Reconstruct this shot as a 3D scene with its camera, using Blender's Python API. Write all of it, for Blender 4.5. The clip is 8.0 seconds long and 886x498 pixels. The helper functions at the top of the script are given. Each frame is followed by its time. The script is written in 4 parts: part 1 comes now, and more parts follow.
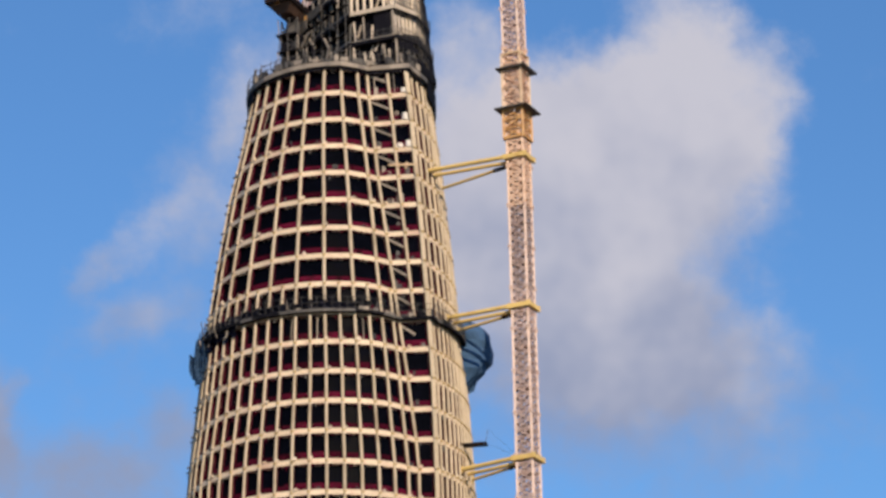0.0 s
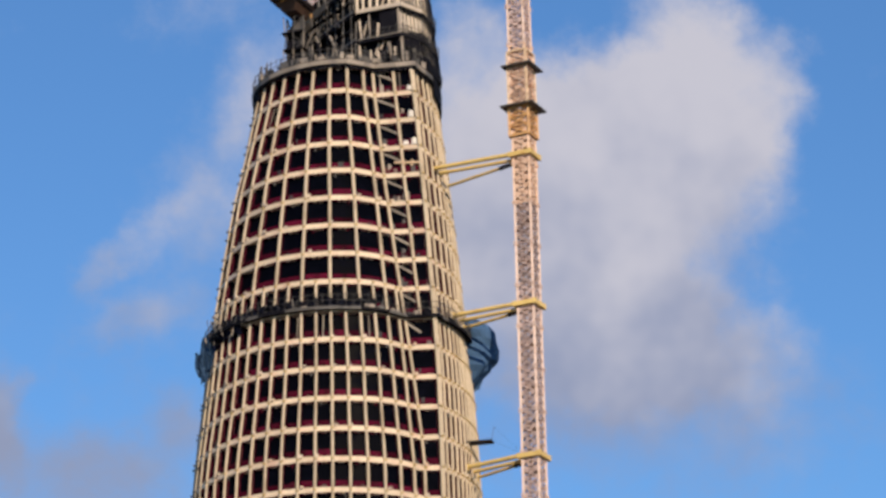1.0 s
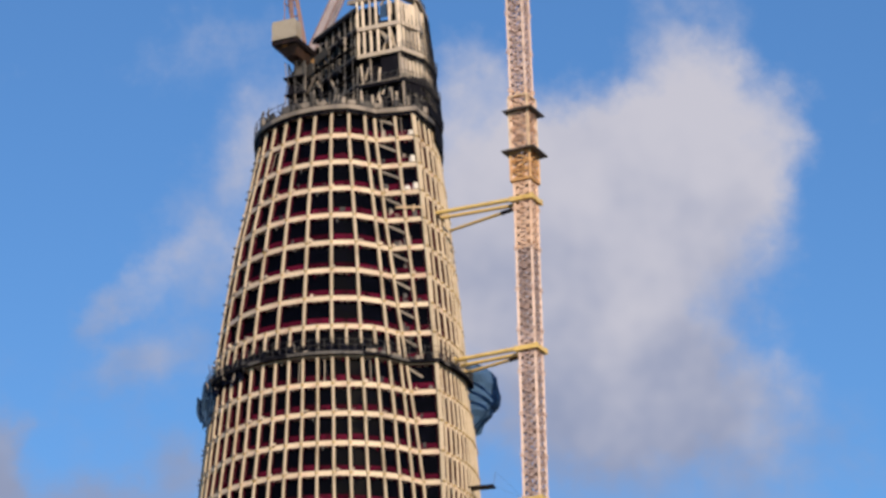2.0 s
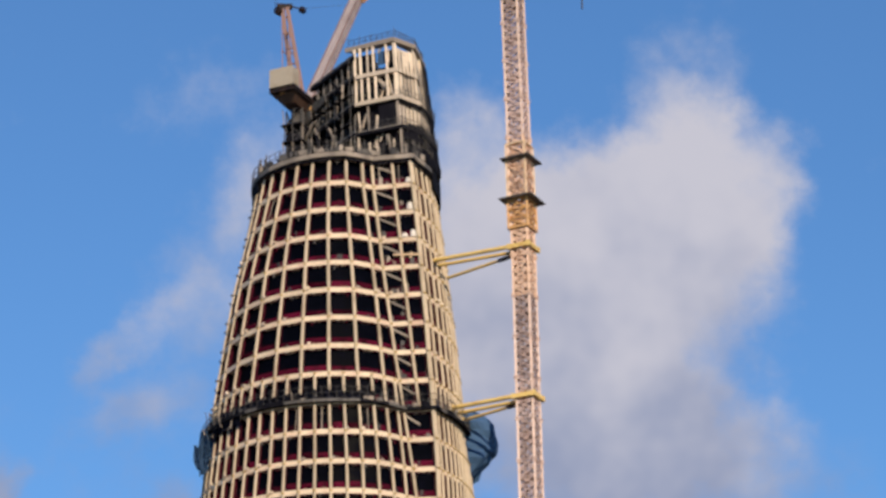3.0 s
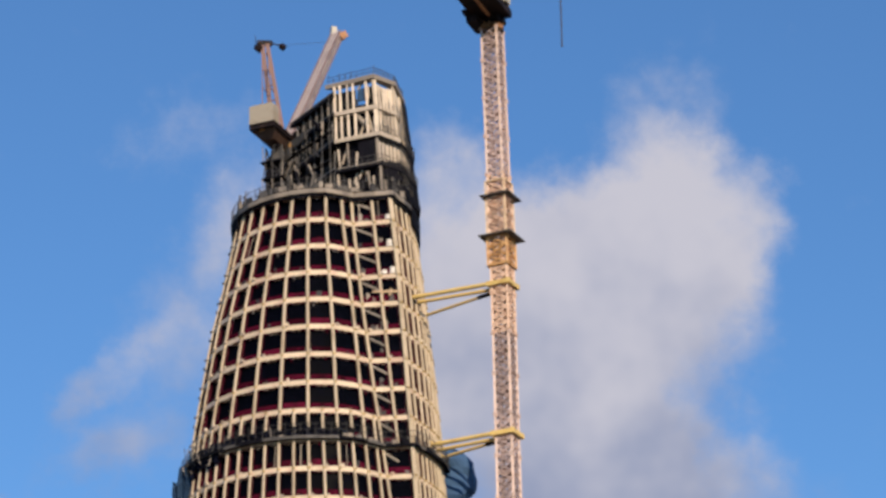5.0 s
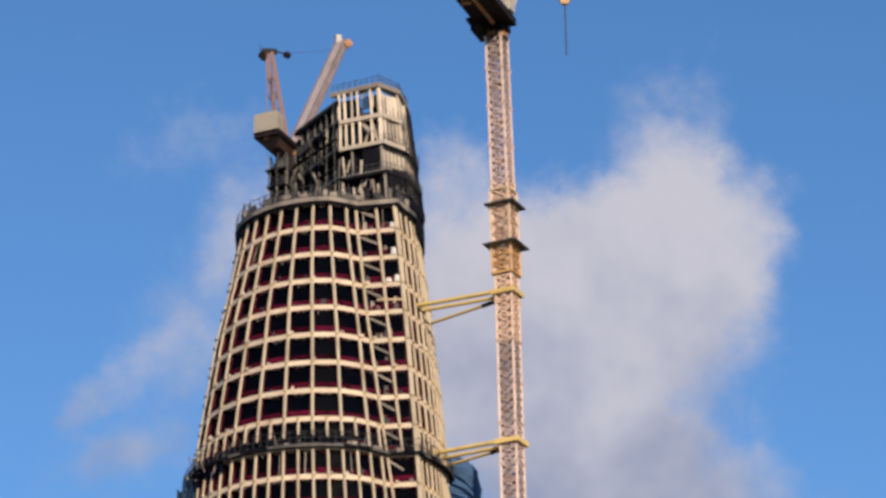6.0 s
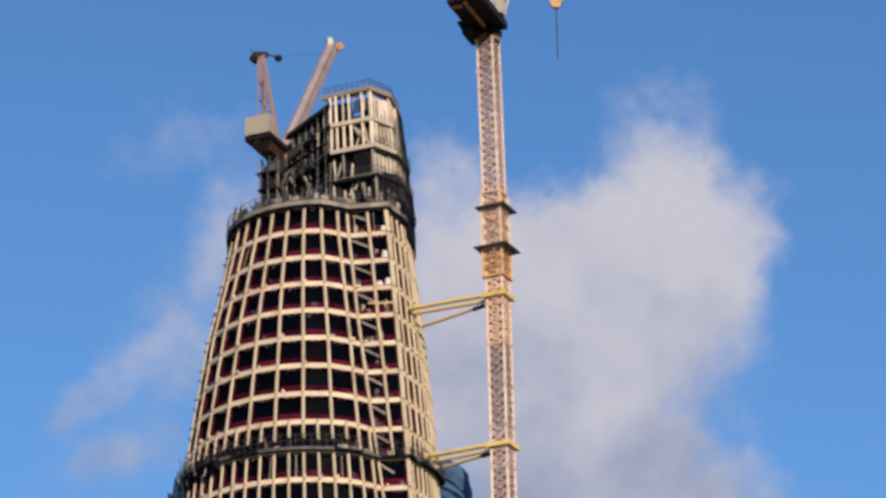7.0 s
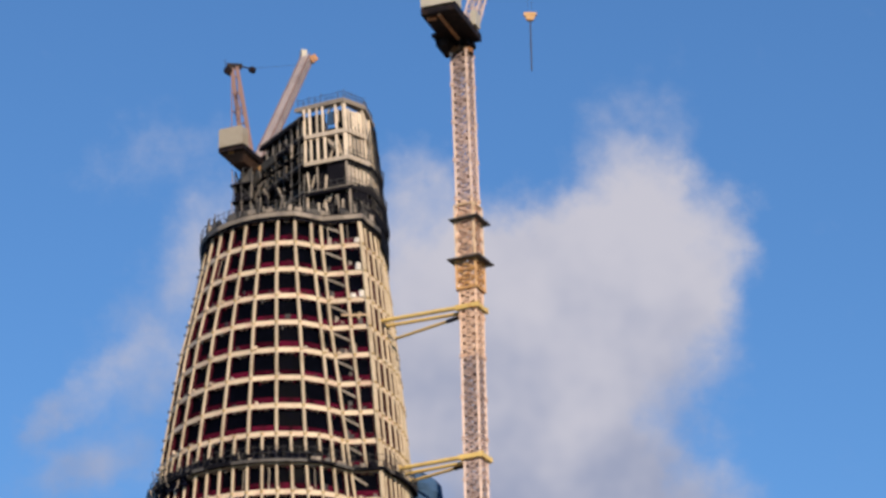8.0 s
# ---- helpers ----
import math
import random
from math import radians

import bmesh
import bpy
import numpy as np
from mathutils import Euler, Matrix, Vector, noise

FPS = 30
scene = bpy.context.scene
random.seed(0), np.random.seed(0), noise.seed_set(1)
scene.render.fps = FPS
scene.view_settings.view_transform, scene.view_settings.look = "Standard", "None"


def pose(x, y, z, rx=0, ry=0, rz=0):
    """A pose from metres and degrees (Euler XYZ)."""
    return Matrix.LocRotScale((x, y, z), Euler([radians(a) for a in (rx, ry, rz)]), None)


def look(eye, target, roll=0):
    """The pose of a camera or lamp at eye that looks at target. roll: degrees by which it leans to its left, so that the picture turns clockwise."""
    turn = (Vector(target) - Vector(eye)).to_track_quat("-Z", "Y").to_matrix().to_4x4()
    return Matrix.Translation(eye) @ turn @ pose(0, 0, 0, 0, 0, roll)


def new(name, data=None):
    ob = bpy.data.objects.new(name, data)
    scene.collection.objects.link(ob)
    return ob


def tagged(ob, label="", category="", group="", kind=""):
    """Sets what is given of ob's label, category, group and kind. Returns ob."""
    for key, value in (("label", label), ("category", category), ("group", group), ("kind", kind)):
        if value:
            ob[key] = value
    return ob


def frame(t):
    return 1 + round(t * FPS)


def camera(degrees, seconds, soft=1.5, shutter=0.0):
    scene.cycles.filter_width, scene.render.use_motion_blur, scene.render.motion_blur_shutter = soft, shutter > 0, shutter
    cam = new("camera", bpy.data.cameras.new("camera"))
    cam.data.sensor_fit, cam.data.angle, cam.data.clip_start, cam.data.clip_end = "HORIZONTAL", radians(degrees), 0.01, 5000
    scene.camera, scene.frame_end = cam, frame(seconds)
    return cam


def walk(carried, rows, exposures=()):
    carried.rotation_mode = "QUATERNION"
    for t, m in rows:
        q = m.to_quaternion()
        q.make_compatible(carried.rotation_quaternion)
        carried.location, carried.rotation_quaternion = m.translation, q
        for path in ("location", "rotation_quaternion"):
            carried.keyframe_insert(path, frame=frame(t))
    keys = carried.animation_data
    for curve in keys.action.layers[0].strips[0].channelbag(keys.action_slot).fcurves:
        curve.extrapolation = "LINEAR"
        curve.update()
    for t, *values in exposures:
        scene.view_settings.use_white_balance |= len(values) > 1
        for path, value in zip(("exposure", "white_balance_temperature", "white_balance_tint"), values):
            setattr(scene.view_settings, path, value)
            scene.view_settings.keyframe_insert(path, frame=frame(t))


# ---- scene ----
cam = camera(16.0, 8.0, soft=3.1)
EYE = 1.6
# seconds, turn to the left, tilt up, lean to the right (degrees): a standing camera that pans and tilts
ROWS = [
    (0.0, -0.0012, 20.9982, 1.224),
    (0.5, 0.0557, 20.9567, 1.219),
    (1.0, 0.1119, 20.9580, 1.218),
    (1.5, 0.1689, 21.1162, 1.214),
    (2.0, 0.1248, 21.7727, 1.222),
    (2.2, 0.0837, 22.0539, 1.232),
    (3.3, 0.0508, 22.7512, 1.219),
    (3.5, 0.0453, 22.8152, 1.217),
    (4.0, -0.2190, 22.8258, 1.255),
    (4.5, -0.3592, 23.1358, 1.259),
    (4.7, -0.370, 23.217, 1.255),
    (5.8, -0.3192, 23.4290, 1.220),
    (6.0, -0.2833, 23.4454, 1.215),
    (6.5, -0.2443, 23.4418, 1.198),
    (7.0, -0.4619, 23.5024, 1.220),
    (7.5, -0.7702, 23.4972, 1.251),
    (8.0, -0.9913, 23.7143, 1.306),
]
walk(cam, [(t, pose(0, 0, EYE, 0, 0, yaw) @ pose(0, 0, 0, 90 + tilt, 0, 0) @ pose(0, 0, 0, 0, 0, -lean)) for t, yaw, tilt, lean in ROWS])

# ---- light ----
SUN_ELEV, SUN_AZ = 26.0, 18.0      # the sun stands behind the camera, to the right
to_sun = Vector((math.sin(radians(SUN_AZ)) * math.cos(radians(SUN_ELEV)), -math.cos(radians(SUN_AZ)) * math.cos(radians(SUN_ELEV)), math.sin(radians(SUN_ELEV))))
sun_data = bpy.data.lights.new("sun", "SUN")
sun_data.energy, sun_data.angle, sun_data.color = 5.15, radians(0.5), (1.0, 0.81, 0.58)
new("sun", sun_data).matrix_world = look(to_sun * 400, (0, 0, 0))
scene.view_settings.exposure = 0.0


class Nodes:
    """Short hand for a node tree."""

    def __init__(self, tree):
        self.tree = tree

    def node(self, kind):
        return self.tree.nodes.new(kind)

    def put(self, socket, value):
        if isinstance(value, bpy.types.NodeSocket):
            self.tree.links.new(value, socket)
        else:
            socket.default_value = value

    def math(self, op, a, b=0.0, c=0.0, clamp=False):
        n = self.node("ShaderNodeMath")
        n.operation, n.use_clamp = op, clamp
        for s, v in zip(n.inputs, (a, b, c)):
            self.put(s, v)
        return n.outputs[0]

    def vec(self, op, a, b=(0, 0, 0), out=0):
        n = self.node("ShaderNodeVectorMath")
        n.operation = op
        self.put(n.inputs[0], a)
        self.put(n.inputs[1], b)
        return n.outputs[out]

    def noise(self, where, scale, detail=4.0, rough=0.55, out=0):
        n = self.node("ShaderNodeTexNoise")
        self.put(n.inputs["Vector"], where)
        n.inputs["Scale"].default_value = scale
        n.inputs["Detail"].default_value = detail
        n.inputs["Roughness"].default_value = rough
        return n.outputs[out]

    def ramp(self, value, lo, hi, a=0.0, b=1.0):
        n = self.node("ShaderNodeMapRange")
        n.interpolation_type = "SMOOTHSTEP"
        for s, v in zip(n.inputs, (value, lo, hi, a, b)):
            self.put(s, v)
        return n.outputs[0]

    def mix(self, fac, a, b, blend="MIX"):
        n = self.node("ShaderNodeMix")
        n.data_type, n.blend_type = "RGBA", blend
        self.put(n.inputs[0], fac)
        self.put(n.inputs[6], a)
        self.put(n.inputs[7], b)
        return n.outputs[2]


def rgb(r, g, b):
    return (r, g, b, 1.0)


def build_sky():
    world = bpy.data.worlds.new("sky")
    scene.world = world
    world.use_nodes = True
    world.node_tree.nodes.clear()
    n = Nodes(world.node_tree)
    sky = n.node("ShaderNodeTexSky")
    sky.sky_type = "NISHITA"
    sky.sun_disc, sky.sun_elevation, sky.sun_rotation = False, radians(SUN_ELEV), radians(180 - SUN_AZ)
    sky.altitude, sky.air_density, sky.dust_density, sky.ozone_density = 50, 1.2, 0.05, 2.5
    way = n.node("ShaderNodeTexCoord").outputs["Generated"]
    # flat coordinates on the part of the sky behind the tower: degrees to the right and up of it
    lift = radians(21.0)
    ahead = n.math("MAXIMUM", n.vec("DOT_PRODUCT", way, (0, math.cos(lift), math.sin(lift)), 1), 0.05)
    right = n.math("DIVIDE", n.vec("DOT_PRODUCT", way, (1, 0, 0), 1), ahead)
    up = n.math("DIVIDE", n.vec("DOT_PRODUCT", way, (0, -math.sin(lift), math.cos(lift)), 1), ahead)
    flat = n.node("ShaderNodeCombineXYZ")
    n.put(flat.inputs[0], n.math("MULTIPLY", right, 60.9))
    n.put(flat.inputs[1], n.math("MULTIPLY", up, 60.9))
    flat = flat.outputs[0]
    warp = n.vec("SUBTRACT", n.noise(flat, 0.75, 6.0, 0.6, 1), (0.5, 0.5, 0.5))
    warped = n.vec("ADD", flat, n.vec("MULTIPLY", warp, (1.5, 1.5, 0)))
    # cloud banks: centre, half width, half height, turn (degrees), density
    banks = [
        (5.1, 2.7, 2.2, 2.1, 0, 0.95), (3.3, 2.4, 2.6, 2.0, 0, 1.0), (0.9, 2.4, 2.6, 2.2, 0, 0.95), (2.0, 0.3, 3.0, 2.6, 0, 0.95), (3.6, -0.9, 2.2, 2.6, 0, 0.6), (5.3, 1.0, 2.0, 1.9, 0, 0.75),
        (2.9, -2.2, 2.4, 1.7, 0, 0.6), (4.9, 5.2, 1.7, 1.8, 0, 0.27), (3.8, 4.7, 0.9, 1.4, 20, 0.20), (0.4, 4.3, 1.4, 0.9, 0, 0.4), (5.2, -1.9, 2.3, 1.6, -35, 0.5), (4.6, -3.5, 5.0, 2.2, 0, 0.36), (6.6, 3.2, 0.9, 1.2, 0, 0.3),
        (0.6, -1.6, 1.6, 1.8, 0, 0.35), (0.4, 0.3, 1.7, 1.6, 0, 0.5), (4.9, 4.2, 1.6, 1.0, -25, 0.34),
        (-4.2, 1.6, 2.4, 2.0, 45, 0.42), (-5.8, 0.5, 2.4, 0.5, 38, 0.19), (-6.9, -0.3, 1.3, 0.45, 42, 0.22), (-3.5, 3.3, 1.0, 1.5, -20, 0.5), (-6.0, -1.2, 1.7, 0.7, 15, 0.31), (-4.4, 4.9, 2.2, 1.4, 10, 0.30), (-5.6, -0.3, 2.4, 1.6, 30, 0.2), (-1.0, -3.0, 12.0, 4.5, 0, 0.24),
        (-8.9, -3.2, 0.9, 1.7, 0, 0.85), (-7.2, -4.3, 2.4, 1.2, 8, 0.55), (-5.2, -3.2, 0.8, 0.9, 30, 0.32), (-5.0, -4.0, 4.5, 1.8, 0, 0.14),
        (-15, 2, 4, 3, 0, 0.8), (16, -3, 4, 3, 0, 0.8), (-2, -10, 7, 2.5, 0, 0.7), (10, 15, 6, 3, 0, 0.7),
    ]
    total = None
    for x, y, w, h, a, d in banks:
        c, s_ = math.cos(radians(a)), math.sin(radians(a))
        rel = n.vec("SUBTRACT", warped, (x, y, 0))
        along = n.vec("DOT_PRODUCT", rel, (c / w, s_ / w, 0), 1)
        cross = n.vec("DOT_PRODUCT", rel, (-s_ / h, c / h, 0), 1)
        off = n.math("SQRT", n.math("ADD", n.math("MULTIPLY", along, along), n.math("MULTIPLY", cross, cross)))
        one = n.math("MULTIPLY", n.ramp(off, 1.15, 0.15), d)
        total = one if total is None else n.math("ADD", total, one)
    fine = n.noise(flat, 1.0, 8.0, 0.62)
    dense = n.math("ADD", total, n.math("MULTIPLY", n.math("SUBTRACT", fine, 0.5), 0.72))
    cover = n.math("MULTIPLY", n.ramp(dense, 0.08, 1.05), 0.97)
    cover = n.math("MULTIPLY", cover, n.ramp(n.vec("DOT_PRODUCT", way, (0, 0, 1), 1), 0.0, 0.08))
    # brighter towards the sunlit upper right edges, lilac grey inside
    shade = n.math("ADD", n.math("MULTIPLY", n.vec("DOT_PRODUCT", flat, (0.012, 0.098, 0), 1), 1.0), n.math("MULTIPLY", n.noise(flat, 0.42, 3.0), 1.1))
    tone = n.mix(n.ramp(shade, 0.12, 0.95), rgb(0.29, 0.33, 0.475), rgb(0.59, 0.575, 0.645))
    clear = n.node("ShaderNodeBackground")
    n.put(clear.inputs[0], n.mix(1.0, sky.outputs[0], rgb(0.65, 1.0, 1.39), "MULTIPLY"))
    clear.inputs[1].default_value = 0.0965
    cloud = n.node("ShaderNodeBackground")
    n.put(cloud.inputs[0], tone)
    both = n.node("ShaderNodeMixShader")
    n.put(both.inputs[0], cover)
    n.put(both.inputs[1], clear.outputs[0])
    n.put(both.inputs[2], cloud.outputs[0])
    n.put(n.node("ShaderNodeOutputWorld").inputs[0], both.outputs[0])


build_sky()


# ---- materials ----
def material(name, colour, rough=0.8, metal=0.0, vary=0.15, stain=0.25, stain_colour=None, grain=2.0, patch=0.35, bump=0.15, piece=0.08, streak=1.0, spec=0.3):
    """Paint, concrete or steel with grain, larger stains, and a small difference from piece to piece."""
    mat = bpy.data.materials.new(name)
    mat.use_nodes = True
    n = Nodes(mat.node_tree)
    bsdf = mat.node_tree.nodes["Principled BSDF"]
    where = n.node("ShaderNodeTexCoord").outputs["Object"]
    drawn = n.vec("MULTIPLY", where, (1, 1, streak))
    big = n.noise(drawn, patch, 5.0, 0.6)
    small = n.noise(where, grain, 6.0, 0.65)
    dark = rgb(*(stain_colour or [c * 0.45 for c in colour]))
    col = n.mix(n.math("MULTIPLY", n.ramp(big, 0.48, 0.72), stain), rgb(*colour), dark)
    level = n.math("ADD", 1.0 - vary, n.math("MULTIPLY", small, 2 * vary))
    each = n.math("ADD", 1.0 - piece, n.math("MULTIPLY", n.node("ShaderNodeObjectInfo").outputs["Random"], 2 * piece))
    level = n.math("MULTIPLY", level, each)
    tone = n.node("ShaderNodeCombineColor")
    for s in tone.inputs[:3]:
        n.put(s, level)
    col = n.mix(1.0, col, tone.outputs[0], "MULTIPLY")
    n.put(bsdf.inputs["Base Color"], col)
    n.put(bsdf.inputs["Roughness"], n.math("ADD", rough - 0.1, n.math("MULTIPLY", small, 0.2), clamp=True))
    bsdf.inputs["Metallic"].default_value = metal
    bsdf.inputs["Specular IOR Level"].default_value = spec
    b = n.node("ShaderNodeBump")
    b.inputs["Strength"].default_value = bump
    b.inputs["Distance"].default_value = 0.03
    n.put(b.inputs["Height"], small)
    n.put(bsdf.inputs["Normal"], b.outputs[0])
    return mat


COLUMN = material("beige_column_cladding", (0.51, 0.415, 0.30), 0.62, vary=0.24, stain=0.65, stain_colour=(0.27, 0.20, 0.13), grain=2.2, patch=0.6, piece=0.12, streak=0.5)
SPANDREL = material("beige_spandrel_cladding", (0.63, 0.51, 0.375), 0.6, vary=0.22, stain=0.7, stain_colour=(0.52, 0.33, 0.25), grain=2.5, patch=0.6, piece=0.10)
JOINT = material("ochre_joint_bracket", (0.36, 0.25, 0.08), 0.6, piece=0.2)
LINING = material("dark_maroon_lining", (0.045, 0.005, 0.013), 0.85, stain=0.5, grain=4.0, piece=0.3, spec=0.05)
# dusty steel; also darkens crown concrete where the left face's shade is painted in
DUSTY_AND_SHADE = material("dusty_steel_and_shade", (0.10, 0.092, 0.088), 0.7, stain=0.7, stain_colour=(0.05, 0.05, 0.055), grain=3.0, patch=0.7, piece=0.3)
MAROON = material("maroon_guard_sheet", (0.056, 0.004, 0.014), 0.85, spec=0.03, stain=0.8, stain_colour=(0.014, 0.003, 0.005), grain=4.0, patch=0.9, piece=0.6)
SLAB = material("grey_floor_slab", (0.17, 0.15, 0.14), 0.9, stain=0.4)
# concrete taken near-black: the shade inside the floors is in the colour
CORE = material("core_concrete_in_shade", (0.009, 0.008, 0.010), 0.95, spec=0.05, stain=0.5)
GREY = material("raw_grey_concrete", (0.27, 0.23, 0.195), 0.9, stain=0.6, stain_colour=(0.10, 0.09, 0.09), grain=2.0, patch=0.5, piece=0.15)
CREAM = material("cream_flank_panel", (0.64, 0.535, 0.425), 0.7, stain=0.6, stain_colour=(0.30, 0.25, 0.19), patch=0.9, grain=3.0, piece=0.12)
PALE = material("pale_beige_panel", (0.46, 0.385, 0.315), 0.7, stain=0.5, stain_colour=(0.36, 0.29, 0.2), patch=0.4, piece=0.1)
STEEL = material("dark_scaffold_steel", (0.035, 0.033, 0.035), 0.6, metal=0.0, stain=0.5, piece=0.2)
# debris nets; its near-black also stands for shade under decks and behind columns
NET_AND_SHADE = material("dark_net_and_shade", (0.008, 0.008, 0.012), 0.9, spec=0.04, stain=0.6, stain_colour=(0.022, 0.021, 0.025), grain=5.0, patch=0.8)
TARP = material("blue_tarpaulin", (0.050, 0.100, 0.195), 0.85, spec=0.05, stain=0.6, stain_colour=(0.025, 0.045, 0.085), grain=0.6, patch=0.25, bump=0.1)
MAST = material("weathered_pink_beige_steel", (0.60, 0.45, 0.385), 0.55, stain=0.6, stain_colour=(0.33, 0.19, 0.15), grain=4.0, patch=1.2, piece=0.15)
LACE = material("dull_pink_lattice_steel", (0.50, 0.375, 0.345), 0.6, stain=0.5, stain_colour=(0.20, 0.14, 0.13), grain=3.0, patch=0.7, piece=0.2)
PEACH = material("peach_crane_paint", (0.68, 0.47, 0.35), 0.55, stain=0.5, stain_colour=(0.42, 0.24, 0.15), grain=3.0, patch=0.9)
TAN = material("tan_crane_paint", (0.58, 0.42, 0.27), 0.55, stain=0.6, stain_colour=(0.30, 0.18, 0.11), grain=3.0, patch=0.9)
YELLOW = material("yellow_crane_paint", (0.67, 0.48, 0.17), 0.5, stain=0.5, stain_colour=(0.40, 0.19, 0.04), grain=3.0, patch=0.8)
ORANGE = material("orange_crane_paint", (0.56, 0.32, 0.13), 0.5, stain=0.6, stain_colour=(0.26, 0.10, 0.04), grain=3.0, patch=1.0)
RUSTY = material("rusty_orange_paint", (0.42, 0.21, 0.10), 0.6, stain=0.8, stain_colour=(0.09, 0.05, 0.04), grain=3.0, patch=1.3)
TANNED = material("tan_grey_paint", (0.36, 0.315, 0.255), 0.65, stain=0.5, stain_colour=(0.27, 0.22, 0.16), grain=2.0, patch=0.6)
SACK = material("white_sack_cloth", (0.66, 0.62, 0.57), 0.8, stain=0.3, grain=3.0, patch=0.8)
WHITE = material("dirty_white_paint", (0.47, 0.43, 0.36), 0.55, stain=0.4, grain=2.0, patch=0.5)
MACHINE = material("black_oily_machinery", (0.013, 0.010, 0.012), 0.6, spec=0.1, stain=0.5, stain_colour=(0.08, 0.045, 0.03), patch=0.9)
ROPE = material("steel_rope", (0.05, 0.05, 0.06), 0.6)
EARTH = material("dusty_ground", (0.12, 0.10, 0.08), 0.95, stain=0.6, stain_colour=(0.10, 0.11, 0.06), grain=0.4, patch=0.02)


def glass_material():
    mat = bpy.data.materials.new("tinted_glass_and_shade")
    mat.use_nodes = True
    n = Nodes(mat.node_tree)
    bsdf = mat.node_tree.nodes["Principled BSDF"]
    where = n.node("ShaderNodeTexCoord").outputs["Object"]
    dust = n.ramp(n.noise(where, 0.8, 4.0), 0.45, 0.75)
    # opaque near-black: the shade of the rooms behind is put into the glass colour
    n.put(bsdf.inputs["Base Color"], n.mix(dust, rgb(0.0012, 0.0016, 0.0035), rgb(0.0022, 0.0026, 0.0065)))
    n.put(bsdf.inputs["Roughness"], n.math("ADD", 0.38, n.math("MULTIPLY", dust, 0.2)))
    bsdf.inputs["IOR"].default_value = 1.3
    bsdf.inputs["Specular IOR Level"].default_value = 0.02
    return mat


GLASS = glass_material()


# ---- building blocks ----
class Solid:
    """Collects the faces of one mesh."""

    def __init__(self):
        self.verts, self.faces = [], []

    def hexa(self, c):
        """A block from its eight corners: four of one end in turn, then the four over against them."""
        o = len(self.verts)
        self.verts += [tuple(p) for p in c]
        self.faces += [(o + 3, o + 2, o + 1, o), (o + 4, o + 5, o + 6, o + 7)]
        self.faces += [(o + i, o + (i + 1) % 4, o + 4 + (i + 1) % 4, o + 4 + i) for i in range(4)]
        return self

    def prism(self, ring_a, ring_b):
        o, k = len(self.verts), len(ring_a)
        self.verts += [tuple(p) for p in ring_a] + [tuple(p) for p in ring_b]
        self.faces += [tuple(o + i for i in reversed(range(k))), tuple(o + k + i for i in range(k))]
        self.faces += [(o + i, o + (i + 1) % k, o + k + (i + 1) % k, o + k + i) for i in range(k)]
        return self

    def beam(self, a, b, w, h=None, up=(0, 0, 1)):
        a, b, h = Vector(a), Vector(b), h or w
        d = (b - a).normalized()
        u = Vector(up)
        if abs(d.dot(u)) > 0.98:
            u = Vector((0, 1, 0))
        s = d.cross(u).normalized() * (w / 2)
        v = s.cross(d).normalized() * (h / 2)
        return self.hexa([a - s - v, a + s - v, a + s + v, a - s + v, b - s - v, b + s - v, b + s + v, b - s + v])

    def pipe(self, a, b, r, k=8, r2=None):
        a, b = Vector(a), Vector(b)
        d = (b - a).normalized()
        s = d.orthogonal().normalized()
        v = d.cross(s)
        ring = [s * math.cos(2 * math.pi * i / k) + v * math.sin(2 * math.pi * i / k) for i in range(k)]
        return self.prism([a + q * r for q in ring], [b + q * (r if r2 is None else r2) for q in ring])

    def box(self, centre, size, turn=0.0):
        x, y, z = (s / 2 for s in size)
        m = Matrix.Translation(centre) @ Matrix.Rotation(radians(turn), 4, "Z")
        return self.hexa([m @ Vector(p) for p in ((-x, -y, -z), (x, -y, -z), (x, y, -z), (-x, y, -z), (-x, -y, z), (x, -y, z), (x, y, z), (-x, y, z))])


def thing(name, at, label, category, group="", kind=""):
    ob = new(name)
    ob.location = at
    ob["spot"] = tuple(at)
    return tagged(ob, label, category, group, kind)


def link_mesh(name, solid, mat, bevel=0.0):
    me = bpy.data.meshes.new(name)
    me.from_pydata(solid.verts, [], solid.faces)
    if bevel:
        bm = bmesh.new()
        bm.from_mesh(me)
        bmesh.ops.bevel(bm, geom=bm.edges[:], offset=bevel, segments=1, affect="EDGES")
        bm.to_mesh(me)
        bm.free()
    me.materials.append(mat)
    return new(name, me)


def part(name, solid, mat, parent, label="", bevel=0.0, kind=""):
    """One mesh, in world metres, under a thing or under a part."""
    ob = link_mesh(name, solid, mat, bevel)
    ob.parent = parent
    if parent.data is None:
        ob.matrix_parent_inverse = Matrix.Translation(parent.location).inverted()
    return tagged(ob, label, kind=kind)


# ---- ground ----
def build_ground():
    s = Solid()
    s.box((0, 300, -0.5), (9000, 9000, 1.0))
    tagged(link_mesh("ground", s, EARTH), "dusty bare open ground around the tower", "ground", kind="structure")


build_ground()

# ---- the tower's form ----
AXIS_Y = 342.6
STOREY = 3.52
TOP = 151.95                      # the deck at the foot of the crown
LAST = int(TOP / STOREY)          # the storeys down to the ground
DENSE = 8                         # from this storey down the columns stand twice as close


def lerp(x, *pairs):
    return float(np.interp(x, pairs[0::2], pairs[1::2]))


def level(k):
    return TOP - STOREY * k


def radius(k):
    return lerp(level(k), 60, 17.8, 104.7, 16.28, 113.8, 15.54, 121.0, 14.88, 126.4, 14.23, 132.0, 13.6, 137.7, 12.85, 143.4, 11.93, 150.6, 10.87, 167.0, 8.4)


